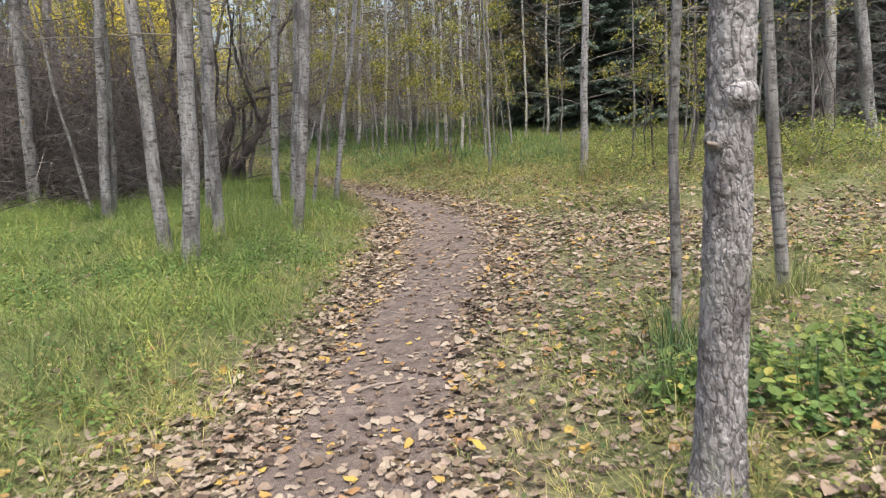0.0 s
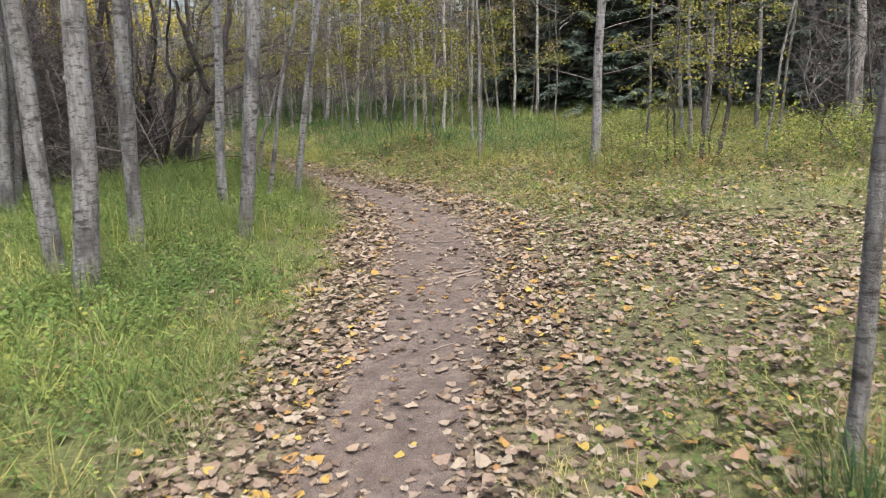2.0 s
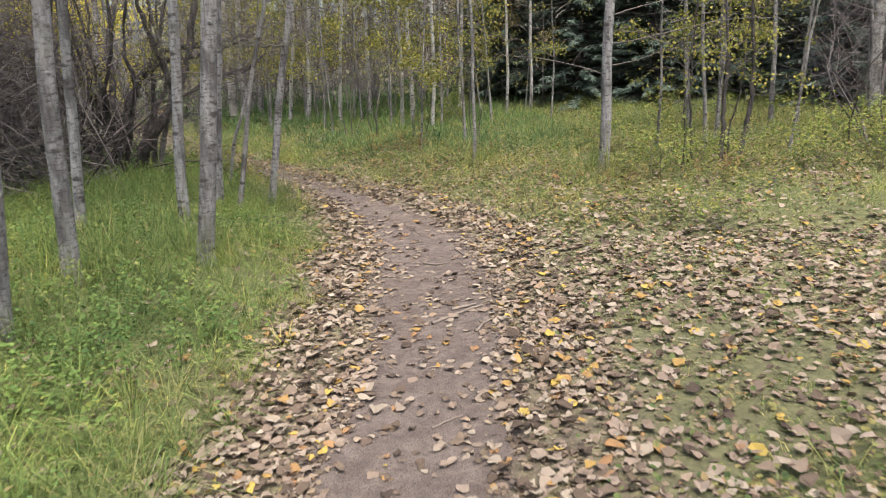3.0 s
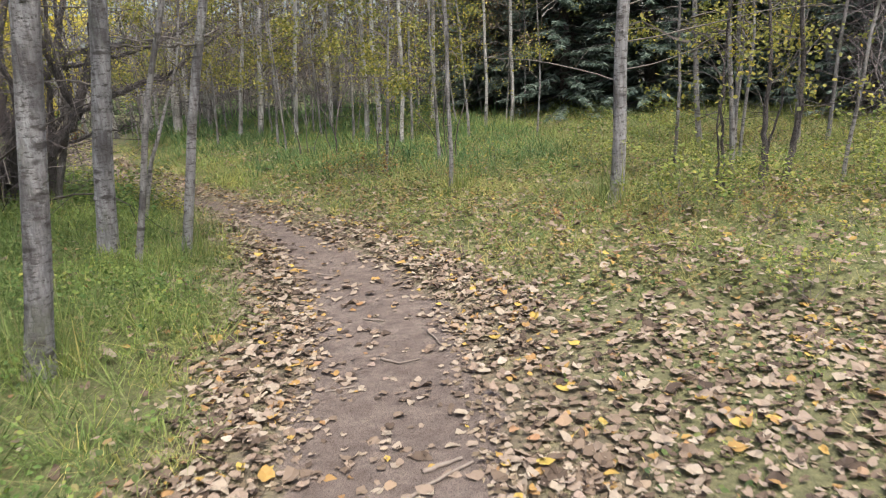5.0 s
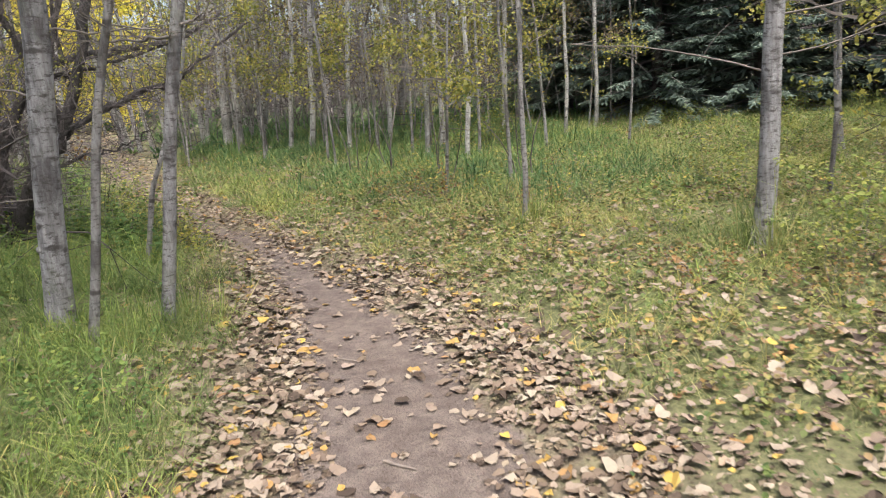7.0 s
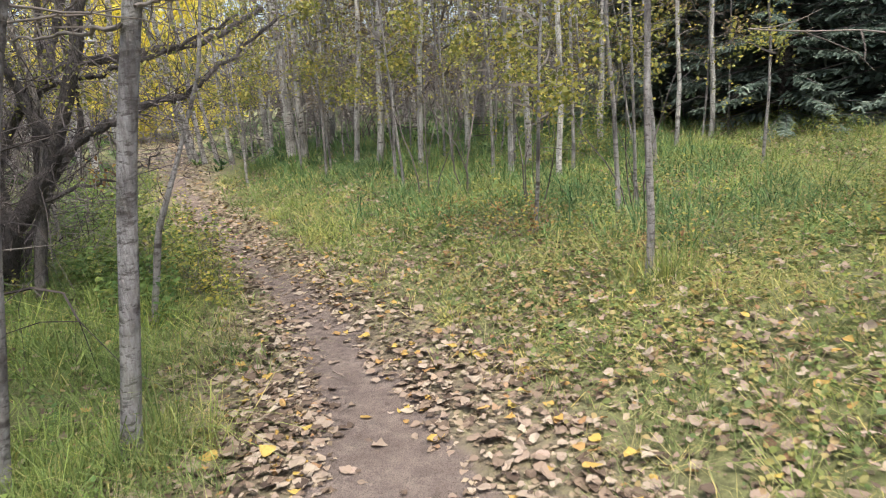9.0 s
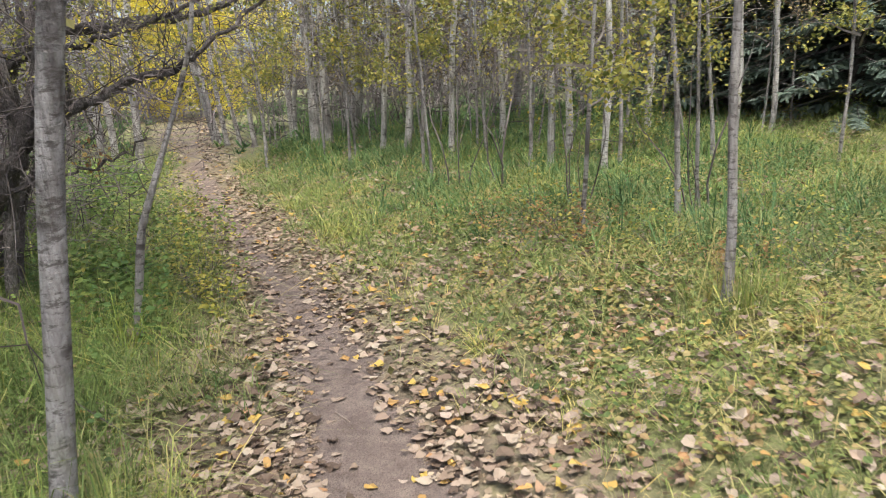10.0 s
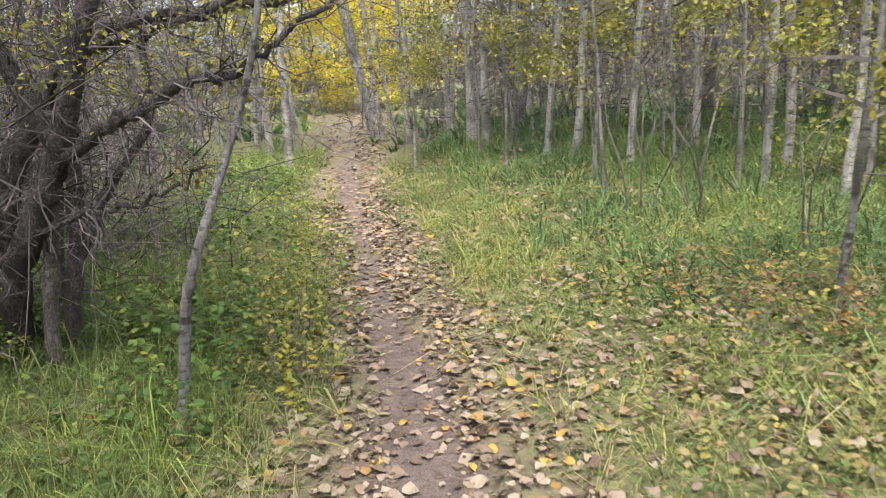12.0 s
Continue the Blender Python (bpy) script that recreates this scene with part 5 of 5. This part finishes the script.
        for i in range(3, len(q), 1):
            for _ in range(2 if k < 9 else 1):
                v = r.normal(0, 1, 3) + (0.25, 0, 0.3)
                grow(q[i], v, r.uniform(0.3, 1.0) * (0.45 if k in (2, 5, 6) else 0.85), min(0.0055, rr[i] * 0.3), 2 if k not in (2, 5) else 1, r, segments, tips, 0.95, 0.05, (1, 2), 4)
        tagged(part("branchwork", mesh("branchwork", *rods(segments), TWIG_DARK), limb, "tangled thin bare twigs"), kind="stuff")
        tips_all += tips
    t = np.array(tips_all)
    n = 7500
    t = t[t[:, 2] > 1.25]
    centre = t[r.integers(0, len(t), 120)]
    pick = centre[r.integers(0, 120, n)] + r.normal(0, 0.13, (n, 3)) * (1, 1, 0.6)
    part("foliage", mesh("foliage", *leaves(pick, 0.03, r), LEAF_YELLOW), ob, "sparse yellow-green leaves")
    rust = np.array((-3.85, 15.0, 0.92)) - o + r.normal(0, 0.08, (60, 3))
    part("dead_leaves", mesh("dead_leaves", *leaves(rust, 0.05, r), LEAF_RUST), ob, "bunch of withered orange leaves")


willow()


def crooked_stem(name, points, radius, bark, label, twigs, seed):
    r = np.random.default_rng(seed)
    ob = tagged(new(name), label, "tree")
    p = np.array(points, dtype=float)
    o = at(p[0, 0], p[0, 1])
    ob.location = o
    p = p - o
    t = np.linspace(0, len(p) - 1, len(p) * 6)
    q = np.stack([np.interp(t, np.arange(len(p)), p[:, c]) for c in range(3)], 1)
    kern = np.array([1, 2, 3, 2, 1]) / 9.0
    for c in range(3):
        q[2:-2, c] = np.convolve(q[:, c], kern, "valid")
    rr = radius * np.linspace(1.1, 0.35, len(q)) * (1 + 0.06 * r.normal(0, 1, len(q)))
    part("trunk", mesh("trunk", *tube(q, rr, 12, 0.1, seed), bark, True), ob)
    for _ in range(twigs):
        i = r.integers(len(q) // 3, len(q))
        segments = []
        grow(q[i], r.normal(0, 1, 3) + (0, 0, 1), r.uniform(0.2, 0.45), 0.005, 1, r, segments, [], 0.6, 0.0, (1, 2), 4)
        tagged(part("branchwork", mesh("branchwork", *rods(segments), TWIG_DARK), ob), kind="stuff")


crooked_stem("dead_tree", [(-3.55, 13.38, -0.1), (-3.48, 13.38, 0.4), (-3.28, 13.37, 1.0), (-3.21, 13.38, 1.3), (-3.22, 13.4, 1.6), (-3.32, 13.38, 2.4), (-3.27, 13.33, 3.4)], 0.04, DEAD_BARK, "dead grey stem with stripped bark", 3, 3)


def twin_stems():
    """Dark crooked stems from one foot with yellow leaves in sprays above."""
    r = np.random.default_rng(12)
    ob = tagged(new("twin_stemmed_shrub"), "dark crooked twin-stemmed shrub with sprays of yellow-green leaves", "shrub", "shrubs of the thicket")
    o = at(3.98, 11.38)
    ob.location = o
    tips_all = []
    for k, (x, y, way, rad) in enumerate([(0.0, 0.0, (0.10, 0.19, 0.19, 0.14), 0.034), (-0.16, 0.05, (0.01, 0.03, 0.06, 0.0), 0.03), (-0.42, 0.25, (-0.03, -0.06, -0.02, 0.05), 0.017), (-0.72, -0.1, (0.04, 0.03, 0.1, 0.2), 0.011), (0.1, 0.4, (0.0, 0.12, 0.2, 0.3), 0.014)]):
        p = np.array([(x, y, -0.1)] + [(x + w, y + 0.02 * i, h) for i, (w, h) in enumerate(zip(way, (0.3, 0.75, 1.3, 2.2)))])
        t = np.linspace(0, 4, 22)
        q = np.stack([np.interp(t, np.arange(5), p[:, c]) for c in range(3)], 1)
        q[1:-1] += r.normal(0, 0.008, q[1:-1].shape)
        stem = part("stem", mesh("stem", *tube(q, rad * np.linspace(1.1, 0.4, 22), 10, 0.12, k), DARK_SHADED_BARK, True), ob)
        segments, tips = [], []
        for i in range(9, 22):
            grow(q[i], r.normal(0, 1, 3) * (1, 1, 0.5) + (0, 0, 0.35), r.uniform(0.25, 0.6), 0.005, 1, r, segments, tips, 0.45, 0.05, (1, 2), 4)
        tagged(part("branchwork", mesh("branchwork", *rods(segments), TWIG_DARK), stem, "thin dark twigs"), kind="stuff")
        tips_all += tips
    t = np.array(tips_all)
    t = t[t[:, 2] > 0.8]
    c = t[r.integers(0, len(t), 46)]
    n = 1100
    part("foliage", mesh("foliage", *leaves(c[r.integers(0, 46, n)] + r.normal(0, 0.075, (n, 3)), 0.05, r), LEAF_YELLOW), ob)


twin_stems()
crooked_stem("crooked_sapling", [(-2.55, 13.18, -0.15), (-2.5, 13.18, 0.1), (-2.38, 13.18, 0.6), (-2.27, 13.2, 0.85), (-2.2, 13.3, 1.09), (-2.1, 13.4, 1.4), (-1.97, 13.4, 1.7), (-1.9, 13.5, 2.3), (-1.8, 13.5, 3.0)], 0.025, ASPEN_YOUNG, "thin crooked grey sapling beside the trail", 3, 4)


# ---- spruces ----
def spruce_kind(seed, tall, wide):
    r = np.random.default_rng(seed)
    ob = tagged(new("spruce_tree"), "dense dark blue-green spruce with boughs down to the ground", "tree", "spruces behind the meadow")
    part("trunk", mesh("trunk", *tube([(0, 0, -0.1), (0, 0, tall * 0.5), (0, 0, tall)], [0.13, 0.08, 0.01], 8), DARK_SHADED_BARK, True), ob)
    strip = np.array([(-0.5, 0, 0), (0.5, 0, 0), (0.32, 1, -0.05), (-0.32, 1, -0.05)])
    places, turns, sizes, stems = [], [], [], []
    z = 0.25
    while z < tall - 0.2:
        reach = wide * (1 - z / tall) ** 0.8 + 0.1
        for _ in range(9 if z < 4.5 else 5):
            a = r.uniform(0, 6.3)
            d = np.array((math.cos(a), math.sin(a)))
            ln = reach * r.uniform(0.7, 1.08)
            n = int(8 + ln * 17)
            f = np.linspace(0.2, 1, n)
            drop = -0.25 * f * ln + 0.12 * f ** 2 * ln + r.uniform(-0.1, 0.1)
            stems.append((0, 0, z, d[0] * ln, d[1] * ln, z + drop[-1], 0.012, 0.003))
            for s in (-1, 0, 1):
                c = np.stack([d[0] * ln * f, d[1] * ln * f, z + drop], 1) + r.normal(0, 0.02, (n, 3))
                places.append(c)
                turns.append(np.stack([a - math.pi / 2 + s * r.uniform(0.5, 1.0, n), r.normal(-0.25, 0.25, n), r.normal(0, 0.4, n)], 1))
                sizes.append((0.065 + 0.075 * (1 - f)) * r.uniform(0.7, 1.3, n) * (1.0 if s else 0.8))
        z += 0.165 if z < 5 else 0.34
    places, turns, sizes = np.concatenate(places), np.concatenate(turns), np.concatenate(sizes)
    strip[:, 0] *= 0.42
    co, fc = spread(strip * (1, 1.6, 1), [(0, 1, 2, 3)], places, rotations(turns[:, 0], turns[:, 1], turns[:, 2]), sizes)
    tagged(part("branchwork", mesh("branchwork", *rods(stems), TWIG_DARK), ob), kind="stuff")
    part("needles", mesh("needles", co, fc, NEEDLE), ob)
    return ob


SPRUCES = [spruce_kind(300 + k, 9.5 - k, 2.0) for k in range(2)]
spots = [(4.6, 21.0, 0, 1.0, (0, 0)), (6.3, 20.3, 1, 1.05, (0, 0)), (8.2, 20.2, 2, 1.1, (0, 0)), (3.2, 22.6, 3, 1.0, (0, 0)), (10.4, 19.6, 4, 1.1, (0, 0)), (5.4, 23.4, 0.4, 1.2, (0, 0)), (12.2, 19.0, 2.4, 1.1, (0, 0)),
         (14.5, 18.4, 1.2, 1.1, (0, 0)), (9.3, 17.3, 0.8, 1.0, (0, 0)), (11.2, 16.7, 3.3, 1.0, (0, 0)), (13.2, 15.9, 5.0, 1.0, (0, 0))]
for k in range(2):
    first_then_copies(SPRUCES[k], spots[k::2])


# ---- low leafy plants ----
def shrub_kind(seed, tall, stems, n, size, material, label, name="leafy_shrub", wide=0.6):
    r = np.random.default_rng(seed)
    ob = tagged(new(name), label, "shrub", "low leafy plants")
    segments, tips = [], []
    for k in range(stems):
        a = r.uniform(0, 6.3)
        grow((r.normal(0, 0.05), r.normal(0, 0.05), -0.02), (math.cos(a) * wide, math.sin(a) * wide, 1), tall * r.uniform(0.6, 1.0), 0.004, 1, r, segments, tips, 0.35, 0.15, (2, 3), 4)
    pts = np.concatenate([np.array(tips), np.array(segments)[:, 3:6]])
    pts = pts[pts[:, 2] > tall * 0.2]
    place = pts[r.integers(0, len(pts), n)] + r.normal(0, 0.03, (n, 3))
    turn = rotations(r.uniform(0, 6.3, n), r.normal(-0.3, 0.35, n), r.normal(0, 0.35, n))
    part("foliage", mesh("foliage", *spread(LEAF, LEAF_FACES, place, turn, size * r.uniform(0.6, 1.25, n)), material), ob)
    tagged(part("branchwork", mesh("branchwork", *rods(segments), TWIG), ob), kind="stuff")
    return ob


SHRUBS = [shrub_kind(400, 0.7, 7, 420, 0.044, LEAF_LIME, "low shrub with yellow-green leaves"), shrub_kind(401, 0.42, 6, 190, 0.038, LEAF_GREEN, "low leafy green plant in the grass"),
          shrub_kind(402, 0.5, 6, 200, 0.034, LEAF_YELLOW, "low yellowing shrub in the meadow"), shrub_kind(403, 0.42, 7, 220, 0.034, LEAF_RUST, "low reddish-brown withered shrub")]
SHRUB_SPOTS = [
    [(2.75, 10.85, 0, 0.95, (0, 0)), (3.1, 10.8, 1, 0.8, (0, 0)), (1.9, 11.9, 2, 0.6, (0, 0)), (3.5, 11.2, 3, 0.65, (0, 0)), (2.55, 10.8, 5.2, 0.6, (0, 0)), (4.4, 10.6, 0.6, 0.75, (0, 0)), (5.0, 10.2, 1.6, 0.8, (0, 0)), (5.6, 11.0, 2.6, 0.85, (0, 0)), (6.0, 9.8, 3.6, 0.8, (0, 0)), (6.8, 10.6, 4.6, 0.9, (0, 0)), (3.9, 10.9, 5.6, 0.7, (0, 0)), (6.6, 11.6, 0.1, 1.0, (0, 0)), (7.4, 9.8, 1.9, 0.9, (0, 0)), (4.8, 10.9, 5, 0.8, (0, 0)), (5.4, 10.3, 2.2, 1.1, (0, 0)), (2.9, 12.9, 0.2, 0.9, (0, 0)), (5.2, 11.8, 1.2, 1.1, (0, 0)),
     (6.3, 10.2, 4.1, 1.1, (0, 0)), (2.6, 8.7, 4.4, 0.6, (0, 0)), (-4.5, 17.0, 1.0, 1.0, (0, 0)), (1.1, 18.8, 3.0, 1.2, (0, 0)), (0.6, 18.6, 2.0, 1.0, (0, 0))],
    [(1.25, 3.55, 0, 0.6, (0, 0)), (2.2, 3.4, 4, 0.7, (0, 0)), (-3.2, 14.2, 2, 1.2, (0, 0)), (-2.9, 14.6, 3, 1.2, (0, 0)), (-3.5, 15.0, 4, 1.3, (0, 0)), (-4.0, 15.6, 5, 1.3, (0, 0)), (-3.3, 15.9, 1, 1.1, (0, 0))],
    [(-2.75, 14.4, 0, 1.0, (0, 0)), (-2.4, 13.8, 1, 0.8, (0, 0)), (-2.55, 14.1, 3, 0.9, (0, 0)), (-3.1, 15.2, 2, 1.0, (0, 0)), (0.0, 15.2, 4, 1.0, (0, 0)), (-0.2, 14.5, 5, 0.9, (0, 0)), (0.8, 14.2, 0.6, 0.8, (0, 0)), (1.6, 13.7, 1.4, 0.8, (0, 0)), (3.0, 13.8, 2.4, 1.0, (0, 0)), (-4.9, 18.4, 3.3, 1.2, (0, 0))],
    [(0.2, 14.6, 0, 0.9, (0, 0)), (1.7, 10.9, 1, 0.7, (0, 0)), (3.2, 10.2, 2, 0.7, (0, 0)), (1.1, 13.6, 3, 0.7, (0, 0)), (2.3, 10.4, 4, 0.7, (0, 0)), (-0.3, 15.0, 5, 0.8, (0, 0))]]
for k in range(4):
    more = scatter_spots(r, (16, 46, 30, 9)[k], (-7, 8, 9.5, 22), 0.5, lambda x, y: off_trail(x, y, 0.8) and (x > 0 or y > 13 or x < -4) and y > 10.2 - 0.2 * x and (k or x > 4.2), (0.45, 0.85))
    first_then_copies(SHRUBS[k], SHRUB_SPOTS[k] + more)

WEED = shrub_kind(404, 0.3, 6, 70, 0.075, LEAF_GREEN, "broad-leaved green weed among fallen leaves", "weed", 0.8)
first_then_copies(WEED, [(1.62, 3.15, 0, 1.0, (0, 0)), (1.95, 2.95, 1.2, 0.8, (0, 0)), (2.1, 3.6, 3.1, 0.8, (0, 0)), (1.15, 3.4, 0.7, 0.7, (0, 0))])

leaf_litter()


# ---- sticks on the trail ----
def stick(points, radius, label="grey weathered stick lying on the trail"):
    p = np.array([at(x, y) + (0, 0, radius * 0.8) for x, y in points])
    t = np.linspace(0, len(p) - 1, 9)
    q = np.stack([np.interp(t, np.arange(len(p)), p[:, c]) for c in range(3)], 1)
    q[1:-1] += rng.normal(0, radius * 0.4, q[1:-1].shape) * (1, 1, 0.3)
    co, f = tube(q - q[0], radius * np.linspace(1, 0.55, 9), 8, 0.15, radius * 900)
    ob = tagged(new("stick", mesh("stick", co, f, STICK, True)), label, "stick", "sticks on the trail")
    ob.location = q[0]


for pts, rad in [(((-0.02, 7.22), (0.14, 7.36), (0.34, 7.47)), 0.011), (((0.24, 7.03), (0.31, 7.15), (0.38, 7.22)), 0.009), (((0.38, 7.0), (0.40, 7.12)), 0.009), (((0.13, 7.46), (0.30, 7.52)), 0.012),
                 (((-0.10, 9.39), (0.04, 9.30)), 0.008), (((0.30, 9.06), (0.35, 8.77)), 0.007), (((-0.57, 3.92), (-0.45, 3.99), (-0.34, 4.0)), 0.012), (((0.0, 8.7), (0.1, 8.6), (0.22, 8.62)), 0.008),
                 (((-0.3, 8.3), (-0.15, 8.36)), 0.006), (((-0.75, 3.2), (-0.6, 3.1)), 0.007), (((-0.45, 10.6), (-0.3, 10.5)), 0.006), (((-0.1, 5.9), (0.05, 6.0)), 0.006), (((-1.0, 12.3), (-0.9, 12.2)), 0.005)]:
    stick(pts, rad)
